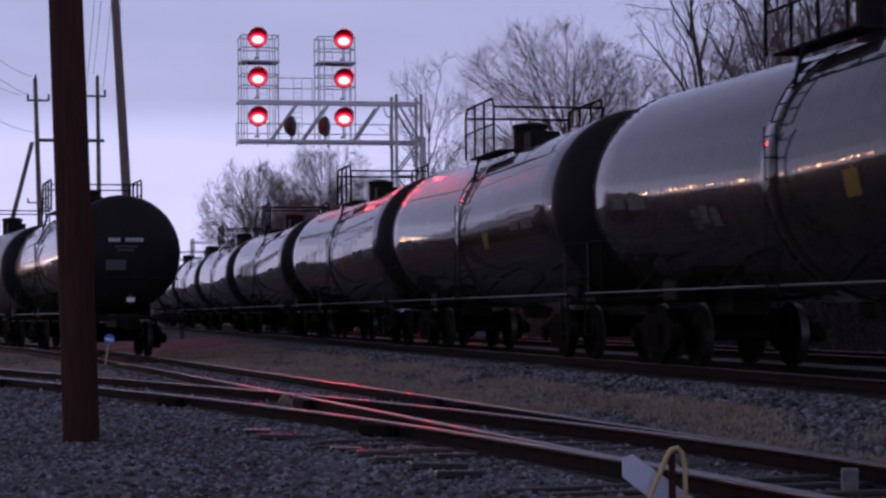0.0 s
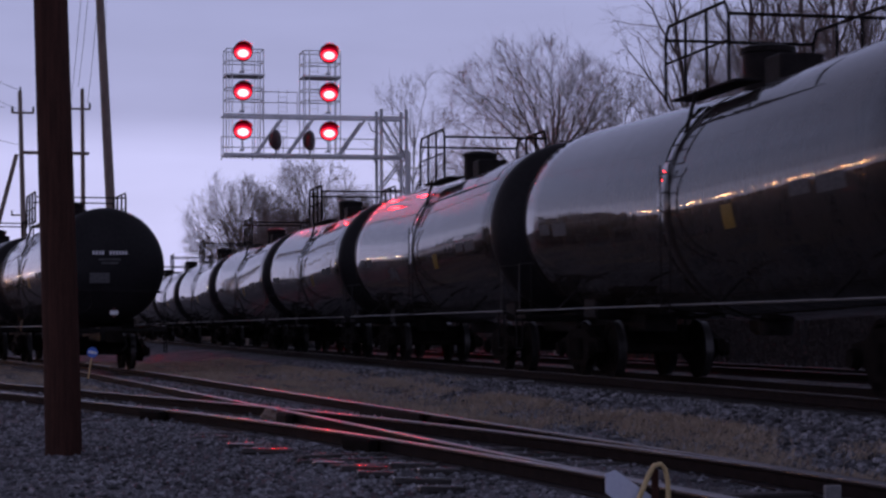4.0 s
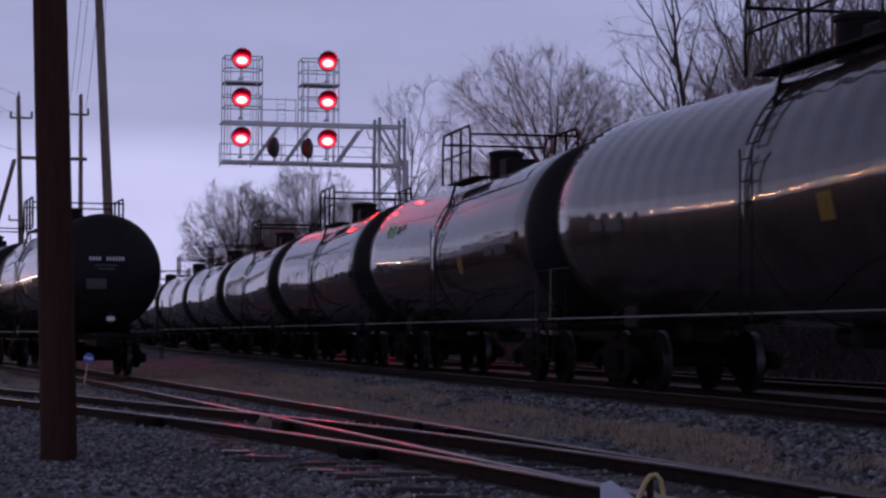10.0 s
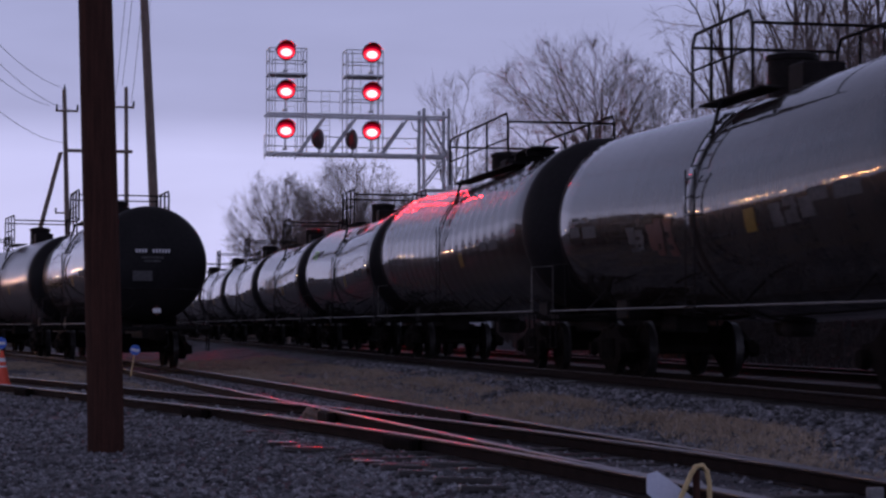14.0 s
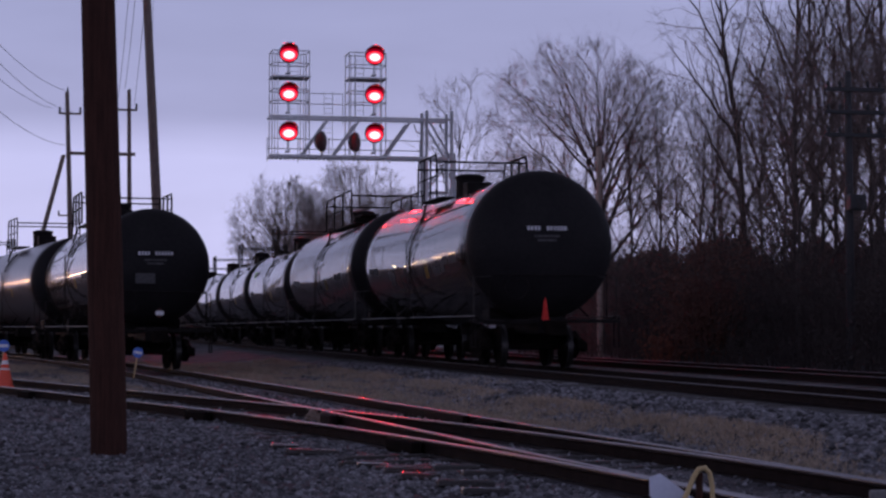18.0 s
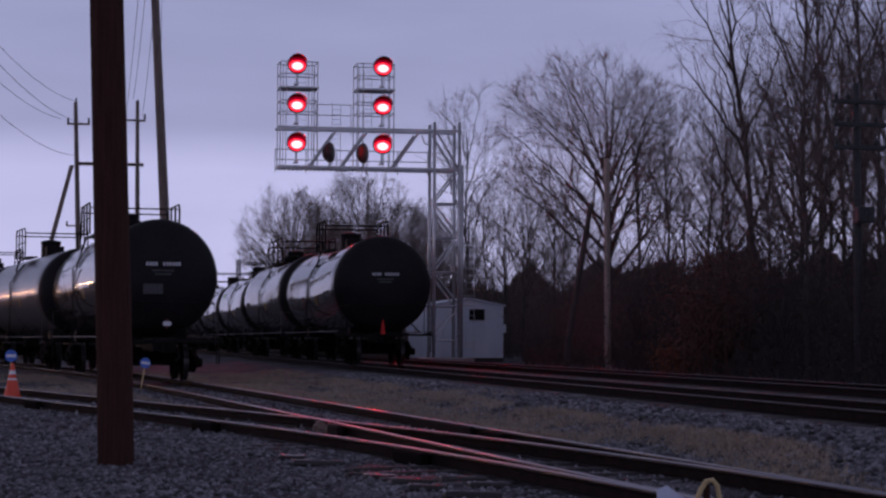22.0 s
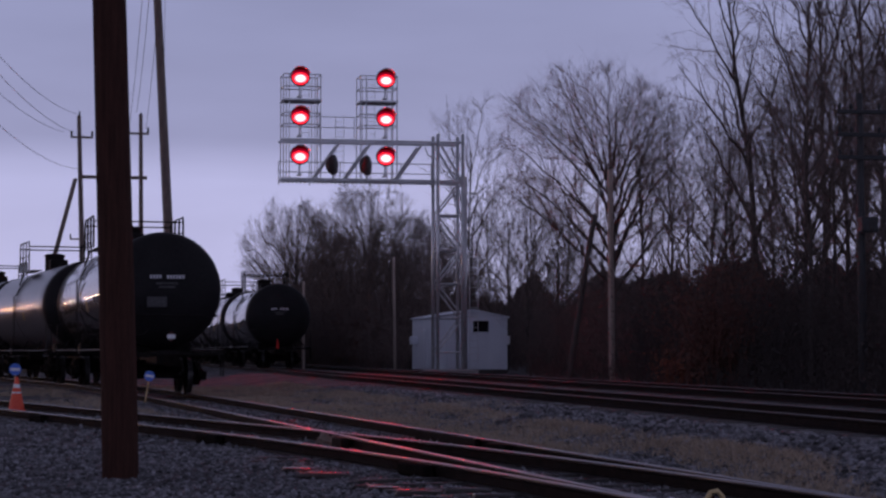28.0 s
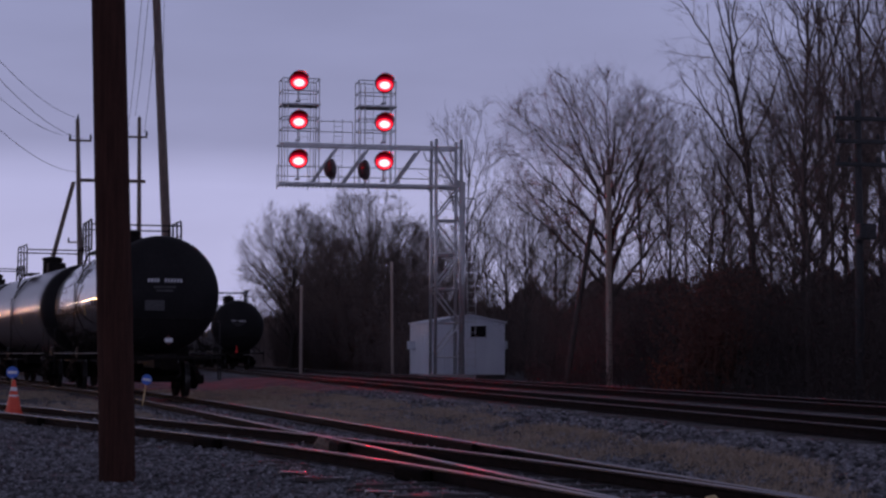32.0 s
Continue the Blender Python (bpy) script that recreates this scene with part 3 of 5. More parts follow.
        part("uncoupling_lever", pipe([(-1.4, sign * (8.62 + e), 0.95), (-0.5, sign * (8.62 + e), 0.95), (-0.1, sign * (8.75 + e), 1.02)], 0.016), M_BLACK, car)
        bm = bmesh.new()
        box(bm, -0.9, 0.9, sign * (6.1 + e) - 0.35, sign * (6.1 + e) + 0.35, 0.95, 1.35, 0.04)
        part("body_bolster", bm, M_BLACK, car)
        build_truck(car, sign * (6.1 + e))
        part("air_hose", pipe([(0.35, sign * (8.55 + e), 0.85), (0.36, sign * (8.85 + e), 0.62), (0.22, sign * (9.05 + e), 0.5)], 0.025), M_BLACK, car)
    part("brake_cylinder", tubed((0.5, 1.0, 0.85), (0.5, 1.9, 0.85), 0.16, None, 14), M_BLACK, car)
    part("outlet_valve", lathe([(0.22, 0.7), (0.25, 0.78), (0.25, 1.2)], 16), M_BLACK, car)
    part("brake_wheel", pipe([Vector((-0.75 + 0.27 * math.cos(k * math.pi / 8), -(8.6 + e), 1.75 + 0.27 * math.sin(k * math.pi / 8))) for k in range(17)], 0.016, 6), M_BLACK, car)
    # writing on the ends and on the side
    for sign in (-1, 1):
        y = sign * (TANK_HALF + e + 0.010)
        letter = (0.052, 0.026, 0.092)
        bars(car, "end_lettering", M_WHITE, -0.26, TANK_Z + 0.325 + bow(TANK_HALF), y, [letter] * 4, sign, "white stencilled lettering")
        bars(car, "end_lettering", M_WHITE, 0.25, TANK_Z + 0.325 + bow(TANK_HALF), y, [letter] * 6, sign, "white stencilled lettering")
        bars(car, "end_data_line", M_GREYTEXT, 0.02, TANK_Z + 0.155 + bow(TANK_HALF), y, [(0.56, 0.0, 0.05)], sign)
        bars(car, "end_data_line", M_GREYTEXT, 0.02, TANK_Z + 0.065 + bow(TANK_HALF), y, [(0.42, 0.0, 0.05)], sign)
    for y in (5.9, -5.2):
        part("side_lettering", arc_plate(184, 191, y - 0.9, y - 0.1, 0.004), M_GREYTEXT, car, "faded grey stencilled panel")
        part("side_lettering", arc_plate(184, 190, y + 0.1, y + 0.7, 0.004), M_GREYTEXT, car, "faded grey stencilled panel")
    part("side_stencil", arc_plate(187, 198, -2.6, -2.2, 0.004), M_AMBER, car, "amber stencil")
    return car


# parked cars on the storage track
proto_parked = build_tank_car("box", "parked black tank car with white end lettering on the storage track")
SPACED = 17.2
first = copy_thing(proto_parked, Matrix.Identity(4))
faded = copy_thing(proto_parked, Matrix.Identity(4))
faded["label"] = "parked tank car with weathered greyish enamel on the storage track"
for o in faded.children:
    if o.name.split(".")[0] in ("tank", "weld_band"):
        o.data = o.data.copy()
        o.data.materials[0] = M_FADED
for k in range(2, 5):
    s = 59.8 + SPACED * k
    copy_thing(faded, pose(yard_x(s), s, YARD_RAIL, 0, 0, -math.degrees(math.atan(slope(yard_x, s)))))
for car, s in ((first, 59.8), (faded, 59.8 + SPACED), (proto_parked, 59.8 + SPACED * 5)):
    car.matrix_basis = pose(yard_x(s), s, YARD_RAIL, 0, 0, -math.degrees(math.atan(slope(yard_x, s))))
for o in first.children:
    if o.name.split(".")[0] in ("top_rail", "mid_rail", "rail_post") or (o.name.startswith("end_rail") and o.bound_box[1][2] > 3):
        o.matrix_basis = pose(0.10, 0, TANK_Z + TANK_R) @ Matrix.Diagonal((1.12, 1.0, 0.84, 1.0)) @ pose(0, 0, -TANK_Z - TANK_R)
part("hazard_placard", boxed(-0.10, 0.10, -0.01, 0.01, -0.10, 0.10, 0.0), M_RUSTPAINT, first, "diamond-shaped red and white placard", pose(0.12, -8.28, TANK_Z - 1.2, 0, 45, 0))
part("placard_centre", boxed(-0.10, 0.10, -0.01, 0.01, -0.055, 0.055), M_REFLECT, first, "white bar", pose(0.12, -8.296, TANK_Z - 1.2))
part("end_plate", boxed(-0.25, 0.25, -0.01, 0.01, -0.13, 0.13), M_GREYTEXT, first, "faded grey panel", pose(-0.25, -8.31, TANK_Z - 0.32))

# the moving train: wider cars whose tanks slope down to the middle
TANK_R, TANK_Z, BEND = 1.64, 2.56, 0.17
proto = build_tank_car("box", "black tank car with boxed manway railing, moving on the main line")
TANK_R, TANK_Z = 1.68, 2.64
proto_walk = build_tank_car("walkway", "long dusty black tank car with top walkway on the main line", 0.84)
TANK_R, TANK_Z = 1.64, 2.56
proto_tail = build_tank_car("box", "black tail tank car of the moving train with red marker flag", -0.19)
proto_long = build_tank_car("box", "long black tank car moving on the main line", 1.0)

# centres of the moving cars at the start, from the last one forwards
CENTRES = [-48.62, -30.25, -12.05, 5.47, 23.07, 40.8, 59.09, 79.3, 98.6, 116.5, 134.3, 152.1]
train = []
for k, c in enumerate(CENTRES):
    if k in (0, 1, 2, 6):
        car = (proto_tail, proto_walk, proto, None, None, None, proto_long)[k]
    else:
        car = copy_thing(proto_long if k == 7 else proto, Matrix.Identity(4))
    train.append(car)
last = train[0]


def graffiti(car, mat, a0, a1, y0, y1, letters, seed, label):
    """Sprayed letters as uneven, slanting thin shapes on the shell."""
    rnd = random.Random(seed)
    step = (y1 - y0) / letters
    for k in range(letters):
        bm = bmesh.new()
        top, low = a0 + (a1 - a0) * rnd.uniform(0.0, 0.25), a1 - (a1 - a0) * rnd.uniform(0.0, 0.3)
        ya, yb, lean = y0 + step * k, y0 + step * (k + rnd.uniform(0.72, 0.95)), rnd.uniform(-0.12, 0.12)
        r = TANK_R + 0.006
        left, right = [], []
        for j in range(7):
            a = radians(top + (low - top) * j / 6)
            wob = rnd.uniform(-0.05, 0.05)
            left.append(bm.verts.new((r * math.cos(a), ya + lean * j / 6 + wob, TANK_Z + r * math.sin(a))))
            right.append(bm.verts.new((r * math.cos(a), yb + lean * j / 6 - wob * 0.6, TANK_Z + r * math.sin(a))))
        for j in range(6):
            if j in (2, 4) and rnd.random() < 0.5:
                mid = [bm.verts.new(left[j].co.lerp(right[j].co, 0.4)), bm.verts.new(left[j + 1].co.lerp(right[j + 1].co, 0.4))]
                bm.faces.new((left[j], mid[0], mid[1], left[j + 1]))
            else:
                bm.faces.new((left[j], right[j], right[j + 1], left[j + 1]))
        part("spray_painted_letter", bowed(bm), mat, car, label)


# things that single cars carry
part("marker_flag", lathe([(0.13, 0.0), (0.10, 0.2), (0.07, 0.4), (0.03, 0.55), (0.012, 0.62)], 10, Matrix.Translation((-0.14, -8.6 + 0.19 - 0.1, 1.03)) @ Matrix.Diagonal((0.62, 0.3, 0.78, 1))), M_REDFLAG, last, "red end-of-train flag")
graffiti(last, M_RUSTPAINT, 183, 205, 0.9, 2.2, 3, 4, "rust red and grey spray-painted letter")
graffiti(last, M_PALEPAINT, 186, 204, 2.3, 3.3, 2, 5, "pale spray-painted letter")
graffiti(last, M_PALEPAINT, 184, 200, -4.6, -3.0, 3, 6, "pale spray-painted letter")
graffiti(train[2], M_GREEN, 150, 163, 4.9, 5.9, 3, 7, "green spray-painted letter")
graffiti(train[2], M_PALEPAINT, 151, 160, 3.7, 4.8, 2, 8, "pale spray-painted letter")
graffiti(train[1], M_PALEPAINT, 192, 201, 7.0, 8.2, 3, 9, "faded spray-painted letter")
M_CHALK = material("chalky_white_paint", (0.30, 0.29, 0.30), (0.45, 0.44, 0.45), 10.0, 60.0, 0.7, bump=0.0)
scrawl = [[(-0.95, 0.05), (-1.05, 0.25), (-0.88, 0.12), (-0.80, 0.28)], [(-0.70, 0.12), (-0.62, 0.34), (-0.52, 0.16)], [(-0.44, 0.30), (-0.30, 0.26), (-0.40, 0.12), (-0.24, 0.14)], [(-1.0, -0.02), (-0.6, 0.04), (-0.3, 0.02)]]
for line in scrawl:
    pts = []
    for x, z in line:
        f = min(0.98, math.hypot(x, z) / TANK_R)
        pts.append((x, -TANK_HALF - 0.012 + 0.62 * (1 - math.sqrt(1 - f * f)), TANK_Z + bow(TANK_HALF) + z))
    part("spray_painted_scrawl", pipe(pts, 0.012, 5), M_CHALK, train[5], "white spray-painted scrawl")
graffiti(train[4], M_PALEPAINT, 192, 204, 2.0, 3.2, 3, 10, "faded spray-painted letter")


# ---- signal bridge ----
def build_signal():
    S = 97.0
    sig = tagged(new("signal_bridge"), "galvanised cantilever railway signal with six lit red lights", "railway signal")
    sig.location = (18.9, S, 0.25)

    def P(x, z, d=0.0):
        return Vector((x - 18.9, d, z - 0.25))

    dep = 1.3
    z0, z1, x0, x1 = 9.66, 11.58, 10.5, 19.6
    for d in (0, dep):
        for z in (z0, z1):
            part("chord", boxed(x0 - 18.9, x1 - 18.9, d - 0.06, d + 0.06, z - 0.31, z - 0.19, 0.01), M_GALV, sig)
        for a in (12.1, 13.65, 16.2):
            part("brace", tubed(P(a, z0, d), P(a + 1.25, z1 - 0.15, d), 0.055), M_GALV, sig)
        part("brace", tubed(P(18.4, z1 - 0.1, d), P(19.5, z0, d), 0.06), M_GALV, sig)
        for x in (18.27, 19.52):
            part("mast_leg", tubed(P(x, 0.25, d), P(x, 12.0, d), 0.085, None, 16), M_GALV, sig, "", None, True)
        for k, z in enumerate((1.22, 2.91, 4.59, 6.29, 7.98)):
            part("mast_strut", tubed(P(18.3, z, d), P(19.5, z, d), 0.045), M_GALV, sig)
        for k, z in enumerate((1.3, 3.0, 4.68, 6.38, 8.07)):
            a, b = (18.3, 19.5) if k % 2 == 0 else (19.5, 18.3)
            part("mast_brace", tubed(P(a, z, d), P(b, z + 1.52, d), 0.045), M_GALV, sig)
    for k in range(6):
        bm = bmesh.new()
        a = x0 + 1.5 * k
        for j in range(7):
            box(bm, a + 0.21 * j - 18.9, a + 0.21 * j + 0.08 - 18.9, 0.1, dep - 0.1, z0 - 0.36, z0 - 0.30)
        part("walkway_grating", bm, M_GALV, sig)
    for z in (z0 + 0.45, z0 + 0.95):
        part("hand_rail", tubed(P(x0, z, dep), P(18.2, z, dep), 0.025), M_GALV, sig)
    for k in range(6):
        x = x0 + 0.02 + k * 1.53
        part("rail_stanchion", tubed(P(x, z0 - 0.2, dep), P(x, z0 + 0.98, dep), 0.025), M_GALV, sig)
    # cages
    for cx in (10.62, 14.4):
        for dx in (0.0, 1.82):
            for d in (0.0, dep):
                part("cage_post", tubed(P(cx + dx, z0, d), P(cx + dx, 14.8, d), 0.03), M_GALV, sig)
                part("cage_post", tubed(P(cx + dx - 0.28 if dx else cx + 0.28, z0, d), P(cx + dx - 0.28 if dx else cx + 0.28, 14.8, d), 0.022), M_GALV, sig)
        for z in (12.35, 12.9, 14.2, 14.8):
            for d in (0.0, dep):
                part("cage_rail", tubed(P(cx, z, d), P(cx + 1.82, z, d), 0.025), M_GALV, sig)
            for dx in (0.0, 1.82):
                part("cage_rail", tubed(P(cx + dx, z, 0), P(cx + dx, z, dep), 0.025), M_GALV, sig)
        part("cage_floor", boxed(cx - 18.9 - 0.05, cx - 18.9 + 1.87, -0.1, dep, 13.55 - 0.31, 13.55 - 0.22, 0.01), M_GALV, sig)
        build_ladder("cage_ladder", sig, P(cx + (0.7 if cx > 12 else 1.2), 11.6, dep - 0.1), P(cx + (0.7 if cx > 12 else 1.2), 14.7, dep - 0.1), (1, 0, 0), 0.4, 10, M_GALV)
    for z in (12.35, 12.88):
        part("hand_rail", tubed(P(12.5, z, dep), P(14.3, z, dep), 0.022), M_GALV, sig)
    for x in (12.55, 14.28):
        part("rail_stanchion", tubed(P(x, z1 - 0.2, dep), P(x, 12.9, dep), 0.022), M_GALV, sig)
    build_ladder("arm_ladder", sig, P(13.5, z0 - 0.1, dep * 0.7), P(13.5, 12.95, dep * 0.7), (1, 0, 0), 0.42, 14, M_GALV)
    build_ladder("mast_ladder", sig, P(20.35, 0.3, dep), P(20.35, 10.3, dep), (1, 0, 0), 0.42, 30, M_GALV)
    part("rear_post", tubed(P(19.92, 0.25, dep), P(19.92, 10.0, dep), 0.09, None, 16), M_GALV, sig, "", None, True)
    for z in (3.0, 6.0, 9.2):
        part("ladder_bracket", tubed(P(19.5, z, dep), P(20.5, z, dep), 0.035), M_GALV, sig)
    for x in (18.2, 19.5):
        part("conduit", pipe([P(x - 0.6, 11.3, -0.15), P(x - 0.45, 10.9, -0.15), P(x + 0.05, 10.75, -0.15), P(x + 0.1, 9.0, -0.15)], 0.035), M_GALV, sig)
    # lights
    for lx in (11.36, 15.57):
        for lz in (14.6, 12.68, 10.78):
            p = P(lx, lz, -0.55)
            unit = part("signal_head", lathe([(0.40, -0.30), (0.46, -0.04), (0.48, -0.02), (0.48, 0.02), (0.44, 0.03)], 32, Matrix.Rotation(math.pi / 2, 4, "X")), M_SIGBLACK, sig, "round black signal head with a lit red lens", Matrix.Translation(p), False)
            part("lens", lathe([(0.43, 0.0), (0.43, 0.02), (0.30, 0.055), (0.1, 0.075), (0.02, 0.08)], 32, Matrix.Translation((0, -0.03, 0)) @ Matrix.Rotation(math.pi / 2, 4, "X")), M_LENS, unit, "glowing red lens", None, True)
            bm = bmesh.new()
            arc = ring_xy(0.47, radians(20), radians(160), 14)
            inner = ring_xy(0.455, radians(20), radians(160), 14)
            rows = [[bm.verts.new((x, y, z)) for x, z in line] for line in (arc, inner) for y in (-0.02, -0.38)]
            for k in range(14):
                bm.faces.new((rows[0][k], rows[1][k], rows[1][k + 1], rows[0][k + 1]))
                bm.faces.new((rows[2][k], rows[2][k + 1], rows[3][k + 1], rows[3][k]))
                bm.faces.new((rows[1][k], rows[3][k], rows[3][k + 1], rows[1][k + 1]))
            part("visor", bm, M_SIGBLACK, unit)
            part("signal_mount", tubed(P(lx, lz - 0.95, -0.35), P(lx, lz - 0.4, -0.35), 0.05), M_GALV, sig)
            part("mount_arm", boxed(lx - 18.9 - 0.1, lx - 18.9 + 0.1, -0.45, 0.1, lz - 0.25 - 0.98, lz - 0.25 - 0.9, 0.01), M_GALV, sig)
    for ox in (13.02, 14.68):
        unit = part("unlit_signal_head", lathe([(0.34, -0.25), (0.50, -0.04), (0.52, 0.0), (0.50, 0.04), (0.2, 0.12)], 32, Matrix.Rotation(math.pi / 2, 4, "X")), M_SIGBLACK, sig, "dark round signal target turned sideways",
                    Matrix.Translation(P(ox, 10.34, -0.3)) @ Matrix.Rotation(radians(56), 4, "Z"))
        part("signal_mount", tubed(P(ox, 9.6, -0.3), P(ox, 9.9, -0.3), 0.06), M_GALV, sig)
    part("footing", boxed(-1.1, 1.3, -0.6, 1.9, -0.4, 0.12, 0.04), material("concrete", (0.22, 0.21, 0.20), (0.34, 0.33, 0.32), 2.0, 40.0, 0.85), sig, "concrete footing")
    return sig


build_signal()


# ---- equipment hut ----
def build_hut():
    hut = tagged(new("equipment_hut"), "pale grey painted signal equipment hut with a low gabled roof", "hut")
    hut.location = (21.37, 104.0, 0.3)
    bm = bmesh.new()
    w, d, h, top = 1.98, 6.6, 2.75, 3.12
    outline = [(-w, 0), (w, 0), (w, h), (0.1, top), (-w, h)]
    a = [bm.verts.new((x, 0, z)) for x, z in outline]
    b = [bm.verts.new((x, d, z)) for x, z in outline]
    bm.faces.new(a)
    bm.faces.new(b[::-1])
    for k in range(5):
        bm.faces.new((a[k], b[k], b[(k + 1) % 5], a[(k + 1) % 5]))
    bmesh.ops.recalc_face_normals(bm, faces=bm.faces)
    part("hut_body", bm, M_HUT, hut)
    for a0, a1 in (((-w - 0.10, h - 0.01), (0.1, top + 0.01)), ((0.1, top + 0.01), (w + 0.10, h - 0.01))):
        bm = bmesh.new()
        lo = [bm.verts.new((x, y, z + 0.005)) for y in (-0.12, d + 0.12) for x, z in (a0, a1)]
        hi = [bm.verts.new((x, y, z + 0.075)) for y in (-0.12, d + 0.12) for x, z in (a0, a1)]
        bm.faces.new([lo[i] for i in (2, 3, 1, 0)])
        bm.faces.new([hi[i] for i in (0, 1, 3, 2)])
        for i, j in ((0, 1), (1, 3), (3, 2), (2, 0)):
            bm.faces.new((lo[i], lo[j], hi[j], hi[i]))
        bmesh.ops.recalc_face_normals(bm, faces=bm.faces)
        part("roof_panel", bm, M_HUT, hut)
    win = part("window", boxed(0.06, 1.0, -0.05, 0.02, 1.94, 2.66, 0.02), M_HUT, hut)
    part("pane", boxed(0.12, 0.94, -0.062, -0.04, 2.0, 2.6), M_GLASS, win, "dark window pane")
    part("door_panel", boxed(-1.3, -0.42, -0.04, 0.02, 0.1, 2.12, 0.015), M_HUT, hut, "pale flush door")
    part("door_handle", tubed((-0.55, -0.08, 1.05), (-0.55, -0.08, 1.2), 0.02), M_BLACK, hut)
    part("vent_box", boxed(-w - 0.34, -w, 4.9, 5.6, 1.35, 1.8, 0.03), M_HUT, hut)
    part("vent_box", boxed(w, w + 0.24, 0.4, 1.0, 1.35, 1.8, 0.03), M_HUT, hut)
    part("side_door", boxed(-w - 0.04, -w + 0.02, 2.0, 3.2, 0.1, 2.15, 0.015), M_HUT, hut, "pale side door")
    for x in (-1.9, 1.9):
        part("corner_trim", boxed(x - 0.05, x + 0.05, -0.03, 0.0, 0.05, 2.7), M_HUT, hut)
    part("skid", boxed(-w, w, -0.05, 0.15, -0.25, 0.02, 0.02), M_TIE, hut)


build_hut()


# ---- poles and wires ----
def build_pole(name, base, top, r0, r1, mat, label, sides=20):
    pole = tagged(new(name), label, "pole", "poles")
    pole.location = base
    d = Vector(top) - Vector(base)
    bm = bmesh.new()
    n = 10
    rows = []
    for k in range(n + 1):
        p = d * (k / n)
        r = r0 + (r1 - r0) * k / n
        rows.append([bm.verts.new((p.x + r * math.cos(2 * math.pi * j / sides) * (1 + 0.02 * noise.noise((j, k, 1))), p.y + r * math.sin(2 * math.pi * j / sides), p.z - (0.3 if k == 0 else 0))) for j in range(sides)])
    for u, v in zip(rows, rows[1:]):
        for j in range(sides):
            bm.faces.new((u[j], u[(j + 1) % sides], v[(j + 1) % sides], v[j]))
    bm.faces.new(rows[-1])
    part("shaft", bm, mat, pole, "", None, True)
    return pole


build_pole("utility_pole", (0.605, 19.85, 0.0), (0.285, 19.85, 9.5), 0.178, 0.150, M_POLE, "thick reddish brown wooden utility pole standing in gravel", 32)

YP = 122.0
K = YP / 90.0
p1 = build_pole("utility_pole", (1.10 * K, YP, 0.0), (0.75 * K, YP, 15.4), 0.19, 0.12, M_GREYPOLE, "weathered wooden pole of a wooden H-frame with crossarm")
p2 = build_pole("utility_pole", (3.58 * K, YP, 0.0), (3.46 * K, YP, 15.6), 0.17, 0.11, M_GREYPOLE, "weathered wooden pole of a wooden H-frame with crossarm")
p3 = build_pole("utility_pole", (4.88 * K - 0.2, YP - 8, 0.0), (3.92 * K - 0.2, YP - 8, 24.0), 0.30, 0.22, M_GREYPOLE, "tall leaning weathered wooden utility pole")
p4 = build_pole("utility_pole", (1.3 * K, YP + 40, 0.0), (1.2 * K, YP + 40, 11.5), 0.17, 0.11, M_GREYPOLE, "distant weathered wooden pole with small crossarm")
for p, z, half in ((p1, 14.1, 0.62), (p2, 14.4, 0.58), (p4, 10.2, 0.7)):
    part("crossarm", boxed(-half - 0.35, half - 0.35 + 0.1, -0.2, -0.08, z - 0.06, z + 0.06, 0.01), M_GREYPOLE, p)
    for x in (-half - 0.28, half - 0.3):
        part("insulator", lathe([(0.05, 0.0), (0.08, 0.08), (0.05, 0.16), (0.07, 0.24), (0.03, 0.34)], 10, Matrix.Translation((x, -0.14, z + 0.06))), M_WIRE, p)
    part("insulator", lathe([(0.05, 0.0), (0.08, 0.08), (0.03, 0.4)], 10, Matrix.Translation((-0.45 if p is p1 else -0.14, 0, 15.3 if p is not p4 else 11.4))), M_WIRE, p)
part("tie_beam", boxed(-0.45, 3.6, -0.22, -0.08, 11.62, 11.82, 0.01), M_GREYPOLE, p1, "horizontal wooden tie beam")
brace = build_pole("brace_pole", (-1.55 * K, YP, 0.0), (0.62 * K, YP - 0.25, 11.6), 0.16, 0.13, M_GREYPOLE, "slanting wooden brace pole leaning on the H-frame")


def wire(a, b, sag, r=0.013):
    a, b = Vector(a), Vector(b)
    pts = [a.lerp(b, k / 14) - Vector((0, 0, sag * 4 * (k / 14) * (1 - k / 14))) for k in range(15)]
    bm = pipe(pts, r, 5)
    tagged(part("wire", bm, M_WIRE), "thin dark overhead wire strung between poles", "wire", "wires")


for dx, z, far in ((-0.2, 15.5, 14.0), (-0.95, 14.4, 13.5), (0.3, 14.2, 12.8), (-0.1, 12.2, 11.6)):
    wire((0.8 * K + dx, YP - 0.14, z), (-6.0 + dx, 40, far), 1.6)
for dx, z in ((-0.25, 15.7), (0.3, 14.7), (-0.7, 14.7)):
    wire((3.46 * K + dx, YP - 0.14, z), (3.2 + dx * 0.5, 60, 19.5), 1.2)
wire((4.2 * K, YP - 8, 22.0), (9.0, YP + 60, 15.0), 1.0)

